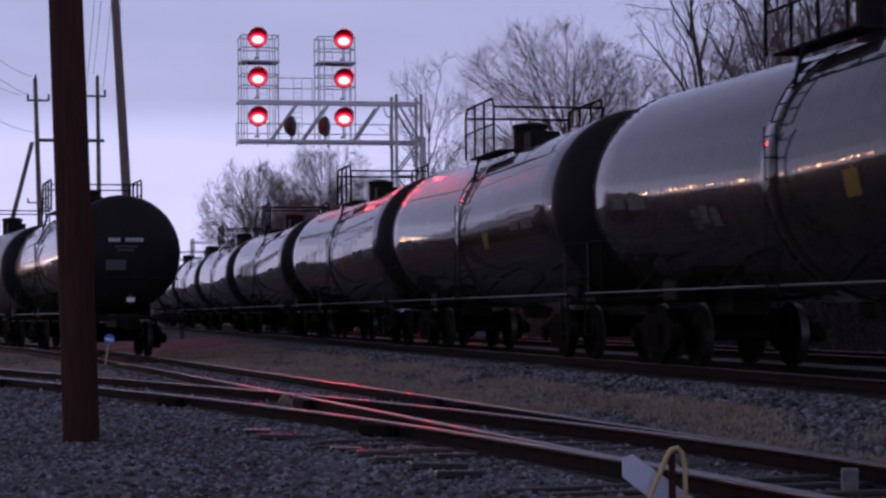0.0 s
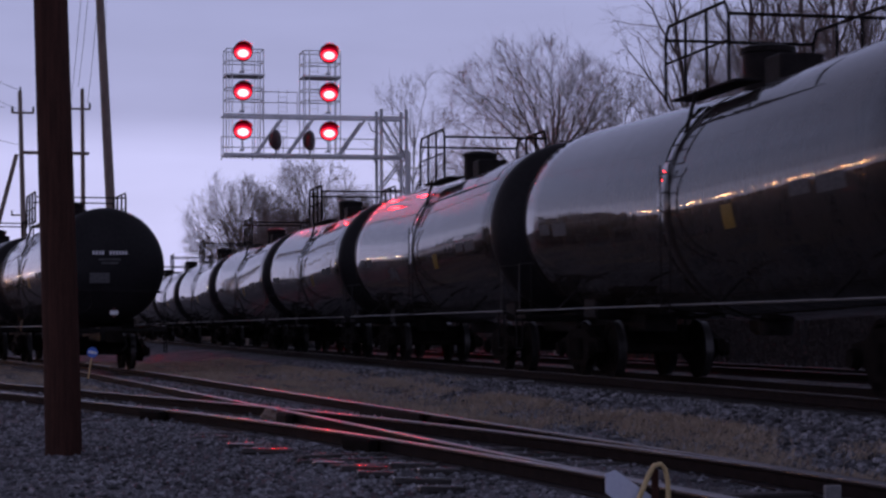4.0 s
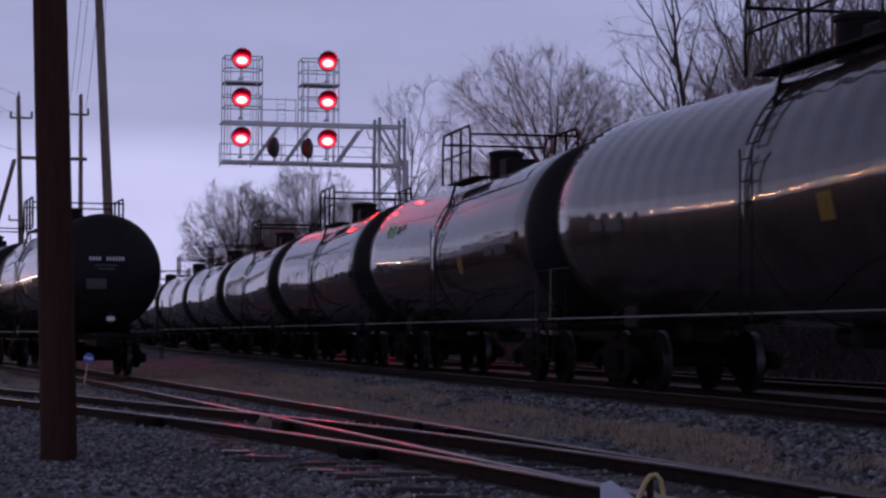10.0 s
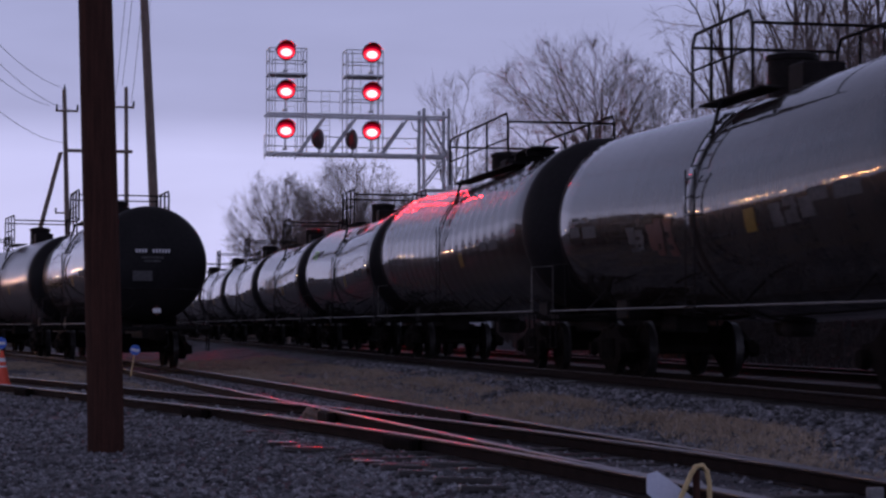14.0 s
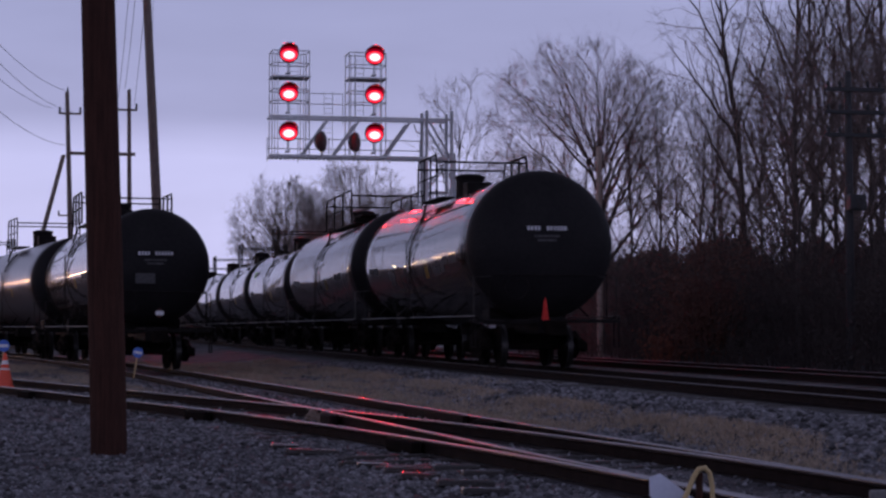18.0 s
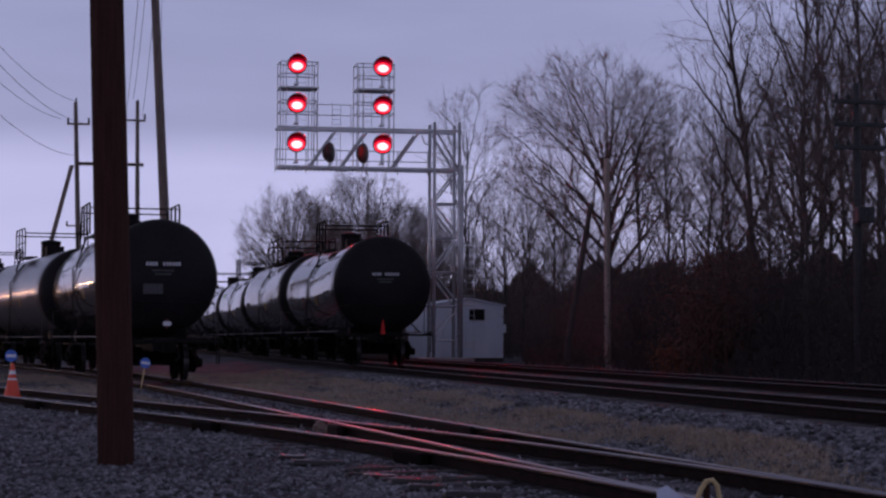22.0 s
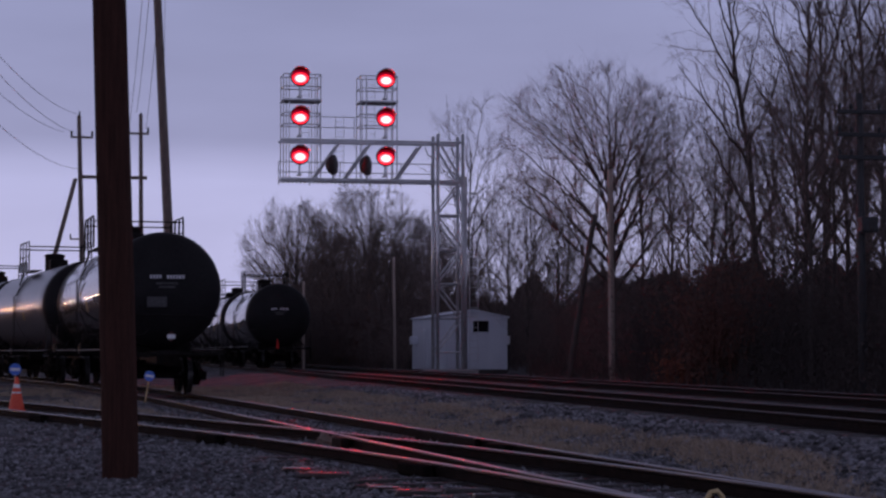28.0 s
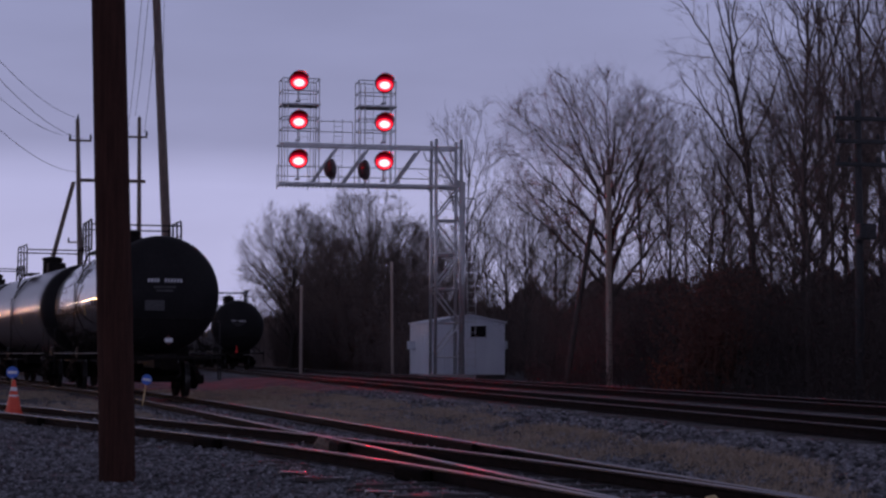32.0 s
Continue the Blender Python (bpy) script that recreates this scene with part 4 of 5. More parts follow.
build_pole("old_pole", (21.55, 77.05, 0.2), (21.5, 77.05, 8.5), 0.13, 0.11, M_PALEPOLE, "bare pale weathered pole at the edge of the woods")
build_pole("leaning_pole", (20.9, 81.4, 0.2), (21.95, 81.1, 7.0), 0.13, 0.11, M_BARK, "dark leaning dead trunk at the edge of the woods")
build_pole("marker_post", (18.3, 110.0, 0.3), (18.22, 110.0, 6.5), 0.08, 0.07, M_PALEPOLE, "thin pale post beside the main line", 10)
build_pole("marker_post", (14.15, 118.0, 0.2), (14.15, 118.0, 5.4), 0.09, 0.08, M_PALEPOLE, "thin pale post beside the main line", 10)
tele = build_pole("telegraph_pole", (22.35, 53.6, 0.3), (22.3, 53.6, 8.6), 0.13, 0.10, M_WIRE, "dark old telegraph pole with several crossarms")
for z in (7.75, 7.1, 6.45):
    part("crossarm", boxed(-0.8, 1.0, -0.2, -0.08, z - 0.06, z + 0.06, 0.01), M_WIRE, tele)
    for x in (-0.7, -0.35, 0.5, 0.85):
        part("insulator", lathe([(0.04, 0.0), (0.06, 0.1), (0.03, 0.18)], 8, Matrix.Translation((x, -0.14, z + 0.06))), M_WIRE, tele)
part("transformer_box", boxed(-0.2, 0.3, -0.5, -0.1, 4.3, 4.75, 0.03), M_WIRE, tele)


# ---- small yard things ----
def build_cone():
    cone = tagged(new("traffic_cone"), "orange traffic cone with white bands standing between the rails", "traffic cone")
    cone.location = (-0.86, 42.6, 0.0)
    part("cone_body", lathe([(0.17, 0.03), (0.03, 0.70), (0.025, 0.71)], 20), M_ORANGE, cone)
    part("cone_base", boxed(-0.19, 0.19, -0.19, 0.19, 0.0, 0.035, 0.01), M_ORANGE, cone)
    part("white_band", lathe([(0.117, 0.28), (0.093, 0.40)], 20), M_REFLECT, cone, "white reflective band")
    part("white_band", lathe([(0.077, 0.48), (0.060, 0.56)], 20), M_REFLECT, cone, "white reflective band")


def build_blue_sign(name, base, lean, label, high):
    sign = tagged(new(name), label, "sign")
    sign.location = base
    sign.rotation_euler = (0, radians(lean), 0)
    part("stake", tubed((0, 0, 0), (0, 0, high), 0.018, None, 8), M_YELLOW, sign)
    part("disc", lathe([(0.125, -0.006), (0.125, 0.006)], 24, Matrix.Translation((0, -0.03, high)) @ Matrix.Rotation(math.pi / 2, 4, "X")), M_BLUE, sign, "blue enamel disc")
    part("white_bar", boxed(-0.10, 0.10, -0.044, -0.038, high - 0.03, high + 0.03), M_REFLECT, sign, "plain white bar")


build_cone()
build_blue_sign("blue_flag_sign", (2.02, 48.5, 0.0), 9, "round blue safety sign with white bar on a yellow stake", 0.66)
build_blue_sign("blue_flag_sign", (-0.9, 42.9, 0.0), 0, "round blue safety sign standing behind the cone", 0.86)


def build_switch_stand():
    st = tagged(new("switch_stand"), "low switch stand with white target plate and yellow bow handle", "switch stand")
    st.location = (3.86, 11.6, 0.0)
    part("base_casting", boxed(-0.16, 0.16, -0.2, 0.2, -0.03, 0.05, 0.02), M_RUSTY, st)
    part("spindle", tubed((0, 0, 0.05), (0, 0, 0.36), 0.022, None, 12), M_POLE, st, "rust brown spindle")
    bm = bmesh.new()
    pts = [(-0.30, 0.20), (-0.30, 0.315), (-0.235, 0.335), (0.15, 0.06), (0.17, -0.06), (-0.02, -0.02)]
    f = [bm.verts.new((x, 0.03, z + 0.02)) for x, z in pts]
    g = [bm.verts.new((x, 0.042, z + 0.02)) for x, z in pts]
    bm.faces.new(f)
    bm.faces.new(g[::-1])
    for k in range(6):
        bm.faces.new((f[k], g[k], g[(k + 1) % 6], f[(k + 1) % 6]))
    bmesh.ops.recalc_face_normals(bm, faces=bm.faces)
    part("target_plate", bm, M_TARGET, st, "white enamelled target plate")
    bow = [(-0.18, -0.05, 0.0), (-0.15, -0.05, 0.12), (-0.05, -0.05, 0.34), (-0.02, -0.05, 0.385), (0.02, -0.05, 0.392), (0.05, -0.05, 0.36), (0.065, -0.05, 0.28), (0.07, -0.05, 0.0)]
    part("bow_handle", pipe([Vector(p) for p in bow], 0.016, 10), M_YELLOW, st, "worn yellow bow handle")
    part("throw_rod", tubed((0.1, 0.05, 0.06), (0.9, 0.15, 0.05), 0.02), M_RUSTY, st)


build_switch_stand()


# ---- trees ----
M_TWIG = material("dark_twigs", (0.095, 0.072, 0.066), (0.195, 0.150, 0.132), 2.0, 20.0, 0.9, 0.95, bump=0.0)


class Wood:
    """Gathers tapered branches; each kind of branch goes into its own mesh."""

    def __init__(self):
        self.verts, self.faces = [], []

    def limb(self, pts, rads, sides):
        base = len(self.verts)
        for i, p in enumerate(pts):
            d = (pts[min(i + 1, len(pts) - 1)] - pts[max(i - 1, 0)]).normalized()
            u = d.orthogonal().normalized()
            v = d.cross(u)
            for k in range(sides):
                a = 2 * math.pi * k / sides
                self.verts.append(p + u * (rads[i] * math.cos(a)) + v * (rads[i] * math.sin(a)))
        for i in range(len(pts) - 1):
            for k in range(sides):
                a, b = base + i * sides + k, base + i * sides + (k + 1) % sides
                self.faces.append((a, b, b + sides, a + sides))

    def twig(self, p, q, r):
        d = (q - p).normalized()
        u = d.orthogonal().normalized() * r
        v = d.cross(u)
        base = len(self.verts)
        self.verts += [p + u, p - u * 0.5 + v * 0.87, p - u * 0.5 - v * 0.87, q]
        self.faces += [(base, base + 1, base + 3), (base + 1, base + 2, base + 3), (base + 2, base, base + 3)]

    def leaf(self, p, size, rnd):
        a = Vector((rnd.gauss(0, 1), rnd.gauss(0, 1), rnd.gauss(0, 1))).normalized() * size
        b = a.orthogonal().normalized() * size * 0.6
        base = len(self.verts)
        self.verts += [p - a, p + b, p + a, p - b]
        self.faces.append((base, base + 1, base + 2, base + 3))

    def mesh(self, name, mat, parent=None):
        me = bpy.data.meshes.new(name)
        me.from_pydata(self.verts, [], self.faces)
        me.materials.append(mat)
        ob = new(name, me)
        ob.parent = parent
        return ob


def build_tree(seed, height, trunk_r, fork, low, wide, limbs, subs, fines, twigs, label, shift=0.0, lean=0.0, fine_r=0.007, upright=0.5, stem=0.88):
    """A bare tree whose limbs arch out to a rounded crown between the heights low and height."""
    rnd = random.Random(seed)
    tree = tagged(new("bare_tree"), label, "tree", "bare trees")
    bole, crown = Wood(), Wood()
    mid, tall = (low + height) / 2, (height - low) / 2

    def inside(p):
        f = max(0.0, min(1.0, (p.z - low) / (height - low)))
        x = p.x - shift * f - lean * p.z / height
        bulge = 1.0 + 0.16 * noise.noise((x * 0.5 + seed, p.y * 0.5, p.z * 0.45))
        return (math.hypot(x, p.y) / wide) ** 2.6 + (abs(p.z - mid) / tall) ** 2.6 < bulge

    # trunk
    n = 9
    trunk, rads = [], []
    wob = Vector((0, 0, 0))
    for k in range(n + 1):
        f = k / n
        wob += Vector((rnd.gauss(0, 0.07), rnd.gauss(0, 0.07), 0))
        trunk.append(Vector((lean * f + shift * 0.35 * f * f, 0, height * stem * f - 0.2)) + wob)
        rads.append(trunk_r * (1 - f) ** 0.8 + 0.012)
    bole.limb(trunk, rads, 8)

    def along(pts, f):
        i = min(len(pts) - 2, int(f * (len(pts) - 1)))
        g = f * (len(pts) - 1) - i
        return pts[i].lerp(pts[i + 1], g), (pts[i + 1] - pts[i]).normalized(), i, g

    def stray(way, angle, up):
        side = way.orthogonal().normalized()
        side.rotate(Matrix.Rotation(rnd.uniform(0, 2 * math.pi), 3, way))
        return (way * math.cos(angle) + side * math.sin(angle) + Vector((0, 0, up))).normalized()

    def run(p, way, length, steps, bend, up):
        pts = [p]
        for k in range(steps):
            way = (way + Vector((rnd.gauss(0, bend), rnd.gauss(0, bend), rnd.gauss(0, bend) + up))).normalized()
            q = pts[-1] + way * (length / steps)
            if k and not inside(q):
                break
            pts.append(q)
        return pts

    def sprays(pts, r0, length):
        for _ in range(twigs):
            f = rnd.uniform(0.15, 1.0)
            p, way, i, g = along(pts, f)
            q = p + stray(way, radians(rnd.uniform(14, 50)), 0.03) * length * rnd.uniform(0.35, 1.0)
            crown.twig(p, q, fine_r)

    for k in range(limbs):
        f = fork + (0.86 - fork) * ((k + rnd.random() * 0.7) / limbs) ** 0.9
        p, way, i, g = along(trunk, f)
        az = k * 2.4 + rnd.uniform(-0.5, 0.5)
        h = (f - fork) / (0.86 - fork)
        aim_z = low + (height - low) * min(1.0, 0.28 + 0.72 * h * rnd.uniform(0.8, 1.15))
        reach = wide * max(0.12, 1 - min(1.0, abs(aim_z - mid) / tall) ** 2.6) ** 0.385 * rnd.uniform(0.8, 1.02)
        end = Vector((shift * max(0.0, (aim_z - low) / (height - low)) + lean * aim_z / height + reach * math.cos(az), reach * math.sin(az), max(aim_z, p.z + 0.5)))
        ctrl = p.lerp(end, 0.45) + Vector((0, 0, (0.5 - upright) * 2.0 * (end - p).length * 0.3 - 0.05))
        pts = []
        for j in range(8):
            u = j / 7
            b = p * (1 - u) ** 2 + ctrl * (2 * u * (1 - u)) + end * u * u
            pts.append(b + Vector((rnd.gauss(0, 0.07), rnd.gauss(0, 0.07), rnd.gauss(0, 0.05))) * (j > 0))
        size = (end - p).length
        r = min(rads[i] * 0.7, 0.018 + 0.016 * size)
        bole.limb(pts, [max(0.010, r * (1 - 0.85 * j / 7)) for j in range(8)], 5)
        for m in range(subs):
            fm = 0.22 + 0.78 * (m + rnd.random()) / subs
            p2, w2, i2, g2 = along(pts, min(0.999, fm))
            sub_pts = run(p2, stray(w2, radians(rnd.uniform(22, 60)), 0.07), max(1.2, size * rnd.uniform(0.34, 0.62) * (1.15 - 0.5 * fm)), 4, 0.09, 0.04)
            if len(sub_pts) < 2:
                continue
            r2 = max(0.011, r * (1 - 0.85 * fm) * 0.6)
            crown.limb(sub_pts, [max(fine_r, r2 * (1 - 0.7 * j / len(sub_pts))) for j in range(len(sub_pts))], 3)
            size2 = sum((a - b).length for a, b in zip(sub_pts, sub_pts[1:]))
            for o in range(fines):
                fo = 0.15 + 0.85 * (o + rnd.random()) / fines
                p3, w3, i3, g3 = along(sub_pts, min(0.999, fo))
                fine = run(p3, stray(w3, radians(rnd.uniform(18, 54)), 0.04), max(0.8, size2 * rnd.uniform(0.45, 0.8)), 2, 0.11, 0.04)
                if len(fine) < 2:
                    continue
                crown.limb(fine, [fine_r * (1.25 - 0.35 * j) for j in range(len(fine))], 3)
                sprays(fine, fine_r, max(0.75, size2 * 0.55))
    bole.mesh("trunk", M_BARK, tree)
    crown.mesh("crown", M_TWIG, tree)
    return tree


WOODS = "leafless grey-brown tree at the edge of the woods"
kinds = [
    build_tree(3, 14.3, 0.21, 0.34, 5.6, 4.5, 22, 10, 7, 8, "large leafless tree with a broad rounded crown beside the main line", -1.35, -0.2, 0.0040, 0.34, 0.80),
    build_tree(5, 19.0, 0.16, 0.32, 6.0, 2.7, 13, 7, 4, 5, "tall leaning leafless tree at the edge of the woods", -0.4, -1.7, 0.0042, 0.35),
    build_tree(8, 13.4, 0.09, 0.30, 4.6, 2.0, 14, 6, 4, 6, "slender upright leafless tree at the edge of the woods", 0.0, 0.1, 0.0042, 0.35),
    build_tree(13, 10.4, 0.08, 0.2, 2.6, 2.7, 14, 7, 4, 6, WOODS, 0.2, 0.0, 0.0043),
    build_tree(21, 19.5, 0.13, 0.22, 5.0, 3.0, 17, 5, 4, 5, "tall leafless tree within the dark woods", 0.2, 0.3, 0.0042, 0.4),
    build_tree(34, 13.0, 0.24, 0.16, 2.2, 4.3, 26, 10, 7, 6, "rounded leafless tree beyond the tracks", -0.3, 0.2, 0.0062, 0.42, 0.70),
]
PLACES = [  # kind, bearing from the main line in degrees, distance, scale, turn
    (0, 15.75, 93.5, 1.0, 0), (1, 19.95, 77, 0.93, 0),
    # beside and behind the mast
    (2, 11.55, 118, 1.2, 10), (3, 10.35, 142, 0.98, 20), (3, 10.9, 138, 0.95, 200), (3, 12.7, 116, 1.0, 77), (2, 13.5, 112, 0.86, 140), (3, 13.2, 108, 1.0, 250), (3, 14.1, 104, 0.95, 310), (3, 14.8, 106, 0.85, 30), (2, 12.25, 124, 0.86, 90),
    # right of the large tree
    (2, 16.6, 94, 0.98, 50), (2, 17.5, 90, 0.94, 130), (2, 18.3, 86, 0.88, 280), (3, 18.9, 80, 0.95, 25), (2, 19.2, 92, 1.0, 66), (3, 15.4, 112, 1.0, 15), (3, 17.8, 98, 1.05, 115), (3, 19.6, 88, 1.1, 305),
    # tall woods
    (4, 21.1, 74, 0.94, 40), (4, 21.75, 80, 1.0, 130), (4, 22.75, 70, 0.95, 220), (4, 23.6, 74, 1.0, 80), (2, 22.2, 66, 1.0, 10), (3, 20.8, 70, 1.0, 180), (3, 21.9, 66, 1.05, 95), (3, 23.2, 63, 1.05, 300), (4, 24.6, 78, 1.0, 170), (2, 24.2, 68, 1.1, 210), (3, 25.0, 66, 1.1, 60), (3, 20.2, 80, 1.1, 44), (3, 22.5, 74, 1.15, 144),
    # thin trees that fill the woods
    (2, 21.4, 62, 0.78, 75), (3, 24.4, 60, 0.85, 95), (2, 14.3, 122, 0.92, 235),
    # rounded crowns past the signal
    (5, 6.55, 150, 0.93, 0), (5, 8.65, 152, 1.05, 90), (5, 7.5, 158, 0.90, 200), (5, 9.7, 152, 0.88, 270), (5, 7.9, 146, 0.74, 20), (5, 10.7, 160, 0.85, 150), (3, 9.2, 142, 0.85, 130),
]
used = set()
for kind, bearing, far, scale, turn in PLACES:
    ob = kinds[kind]
    if kind in used:
        ob = copy_thing(ob, Matrix.Identity(4))
    used.add(kind)
    x, y = far * math.sin(radians(bearing)), far * math.cos(radians(bearing))
    ob.matrix_basis = pose(x, y, ground_z(x, y), 0, 0, turn) @ Matrix.Scale(scale, 4)


def build_thicket(name, seed, count, region, low, high, mat, label, r=0.018, leaves=0, leaf=0.05):
    """Countless thin stems with side twigs and some withered leaves, in one sheet of brush."""
    rnd = random.Random(seed)
    wood = Wood()
    for _ in range(count):
        x, y = region(rnd)
        if 0.168 < x / y < 0.236 and y < 113:
            continue
        p = Vector((x, y, ground_z(x, y) - 0.05))
        height = rnd.uniform(low, high) * (0.8 + 0.45 * noise.noise((x * 0.16, y * 0.16, seed)))
        way = Vector((rnd.gauss(0, 0.2), rnd.gauss(0, 0.2), 1)).normalized()
        pts = [p]
        for k in range(4):
            way = (way + Vector((rnd.gauss(0, 0.17), rnd.gauss(0, 0.17), 0.05))).normalized()
            pts.append(pts[-1] + way * height / 4)
        wood.limb(pts, [r * (1.2 - 0.24 * k) for k in range(5)], 3)
        for k in range(9):
            f = rnd.uniform(0.6, 3.95)
            q = pts[int(f)].lerp(pts[int(f) + 1], f % 1)
            side = Vector((rnd.gauss(0, 0.8), rnd.gauss(0, 0.8), rnd.gauss(0.55, 0.4))).normalized()
            end = q + side * height * rnd.uniform(0.10, 0.27)
            wood.twig(q, end, r * 0.6)
            for j in range(2):
                g = q.lerp(end, rnd.uniform(0.3, 0.9))
                wood.twig(g, g + Vector((rnd.gauss(0, 0.6), rnd.gauss(0, 0.6), rnd.gauss(0.4, 0.5))).normalized() * height * rnd.uniform(0.05, 0.13), r * 0.45)
            for j in range(leaves):
                g = q.lerp(end, rnd.uniform(0.2, 1.1)) + Vector((rnd.gauss(0, 0.12), rnd.gauss(0, 0.12), rnd.gauss(0, 0.12)))
                wood.leaf(g, leaf * rnd.uniform(0.6, 1.3), rnd)
    return tagged(wood.mesh(name, mat), label, "brush", kind="stuff")


def strip(y0, y1, x0, x1):
    return lambda r: (x0 + (x1 - x0) * r.random() ** 1.5, r.uniform(y0, y1))


def clump(x, y, size):
    return lambda r: (x + r.gauss(0, size), y + r.gauss(0, size))


M_LEAF = material("withered_leaves", (0.075, 0.034, 0.028), (0.16, 0.066, 0.046), 0.5, 8.0, 0.9, 0.95, bump=0.0)
M_RUSSET = material("russet_leaves", (0.14, 0.045, 0.026), (0.30, 0.10, 0.05), 0.8, 8.0, 0.85, 0.95, bump=0.0)
# Darker copy of the brush brown; the shade under the trees is in its colour.
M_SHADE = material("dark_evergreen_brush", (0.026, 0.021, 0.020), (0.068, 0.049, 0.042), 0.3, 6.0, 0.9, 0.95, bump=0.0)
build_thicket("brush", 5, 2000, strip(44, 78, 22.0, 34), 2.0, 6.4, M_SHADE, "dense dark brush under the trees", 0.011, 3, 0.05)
build_thicket("brush", 6, 1300, strip(78, 112, 23.6, 36), 2.2, 6.2, M_BRUSH, "dense brown leafless brush behind the hut", 0.011, 2, 0.05)
build_thicket("brush", 7, 1000, strip(112, 175, 19.5, 36), 3.0, 9.0, M_BRUSH, "brown leafless brush along the main line", 0.018, 4, 0.07)
build_thicket("brush", 10, 1400, strip(138, 172, 18.2, 27), 3.5, 9.4, M_BRUSH, "brown brush under the far rounded trees", 0.018, 5, 0.06)
build_thicket("brush", 12, 1100, strip(70, 150, 28.0, 37.0), 4.6, 9.0, M_BRUSH, "tall thin brush deep in the woods", 0.014, 0)
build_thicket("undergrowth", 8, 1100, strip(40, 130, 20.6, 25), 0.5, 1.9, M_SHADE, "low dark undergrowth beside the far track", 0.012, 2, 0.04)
build_thicket("russet_bush", 31, 60, clump(21.5, 64.2, 0.65), 2.6, 4.8, M_LEAF, "bush with withered reddish leaves under the trees", 0.014, 9, 0.06)
build_thicket("russet_bush", 32, 14, clump(20.5, 65.3, 0.35), 1.4, 2.6, M_RUSSET, "small bush with orange-brown leaves", 0.012, 5, 0.05)
build_thicket("russet_bush", 33, 40, clump(20.9, 140.0, 0.9), 2.5, 5.6, M_LEAF, "bush with withered reddish leaves past the signal", 0.018, 9, 0.09)


def build_far_woods():
    """A far belt of woods that closes the view behind the brush."""
    rnd = random.Random(77)
    bm = bmesh.new()
    rows = []
    y = 30.0
    while y < 320.0:
        x = 36.0 + 1.5 * noise.noise((y * 0.1, 0, 0)) - (max(0.0, y - 120) * 0.11)
        h = (5.8 if y < 75 else 5.4 if y < 99 else 5.8) + 2.0 * noise.noise((y * 0.13, 5, 0)) + 0.7 * noise.noise((y * 0.9, 9, 0)) + rnd.uniform(-0.3, 0.3)
        rows.append([bm.verts.new((x + rnd.uniform(-0.4, 0.4) * (k == 2), y, h * k / 3 - 0.3 * (k == 0))) for k in range(4)])
        y += 0.45
    for p, q in zip(rows, rows[1:]):
        for k in range(3):
            bm.faces.new((p[k], q[k], q[k + 1], p[k + 1]))
    tagged(part("far_woods", bm, M_BRUSH), "dark mass of woods behind the brush", "woods", kind="backdrop")


build_far_woods()

# ---- street lights along the road behind the camera ----
lamp_ob = tagged(new("street_lamp"), "lit warm street lamp beside the road", "street lamp", "street lamps")
part("post", tubed((0, 0, 0), (0, 0, 8.2), 0.09, 0.06, 10), M_GALV, lamp_ob)
part("arm", pipe([Vector((0, 0, 8.1)), Vector((0.6, 0, 8.5)), Vector((1.2, 0, 8.5))], 0.04), M_GALV, lamp_ob)
part("lamp_head", boxed(0.90, 1.70, -0.28, 0.28, 8.42, 8.6, 0.03), M_GALV, lamp_ob)
part("lamp_glass", boxed(0.98, 1.62, -0.24, 0.24, 8.22, 8.415, 0.03), M_LAMP, lamp_ob, "glowing warm lamp glass")
STREET = [(-60.0 + 0.6 * math.sin(k * 2.1), 100.0 + 5.0 * k + 0.07 * k * k + 1.2 * math.sin(k * 1.3)) for k in range(45)]
for k, (x, y) in enumerate(STREET):
    o = lamp_ob if k == 0 else copy_thing(lamp_ob, Matrix.Identity(4))
    o.matrix_basis = pose(x, y, ground_z(x, y))


def build_street_trees():
    """The dark belt of trees and roofs beyond the street lights, which the tank sides mirror."""
    rnd = random.Random(9)
    bm = bmesh.new()
    rows = []
    y = -160.0
    while y < 700.0:
        h = 4.2 + 1.6 * noise.noise((y * 0.05, 2, 0)) + rnd.uniform(-0.5, 0.5)
        x = -84.0 + rnd.uniform(-0.6, 0.6)
        rows.append([bm.verts.new((x - 0.5 * k, y, z)) for k, z in enumerate((-0.3, h * 0.6, h))])
        y += rnd.uniform(0.8, 3.0)
    for p, q in zip(rows, rows[1:]):
        for k in range(2):
            bm.faces.new((p[k], q[k], q[k + 1], p[k + 1]))
    tagged(part("street_trees", bm, M_BRUSH), "dark belt of trees beyond the lit street", "trees", kind="backdrop")


build_street_trees()

# ---- ties ----
tie_bm = boxed(-1.3, 1.3, -0.115, 0.115, -0.16, 0.0, 0.015)
tie = part("tie", tie_bm, M_TIE, near_main)


def lay_ties(track, line, s0, s1, step, top, grow_to=None):
    rnd = random.Random(int(s0 * 7) + 3)
    s = s0
    while s < s1:
        a = math.atan(slope(line, s))
        wide = 1.0
        x = line(s)
        if grow_to:
            wide, x = grow_to(s)
        o = share(tie, track, pose(x + rnd.uniform(-0.05, 0.05), s, top + rnd.uniform(-0.006, 0.004), 0, rnd.uniform(-0.3, 0.3), -math.degrees(a) + rnd.uniform(-0.8, 0.8)) @ Matrix.Diagonal((wide, 1, 1, 1)))
        s += step * rnd.uniform(0.94, 1.06)


def turnout(s):
    left, right = lead_x(s) - 1.35, yard_x(s) + 1.3
    if 10.5 < s < 13.0:
        left -= 0.75
    return (right - left) / 2.6, (right + left) / 2


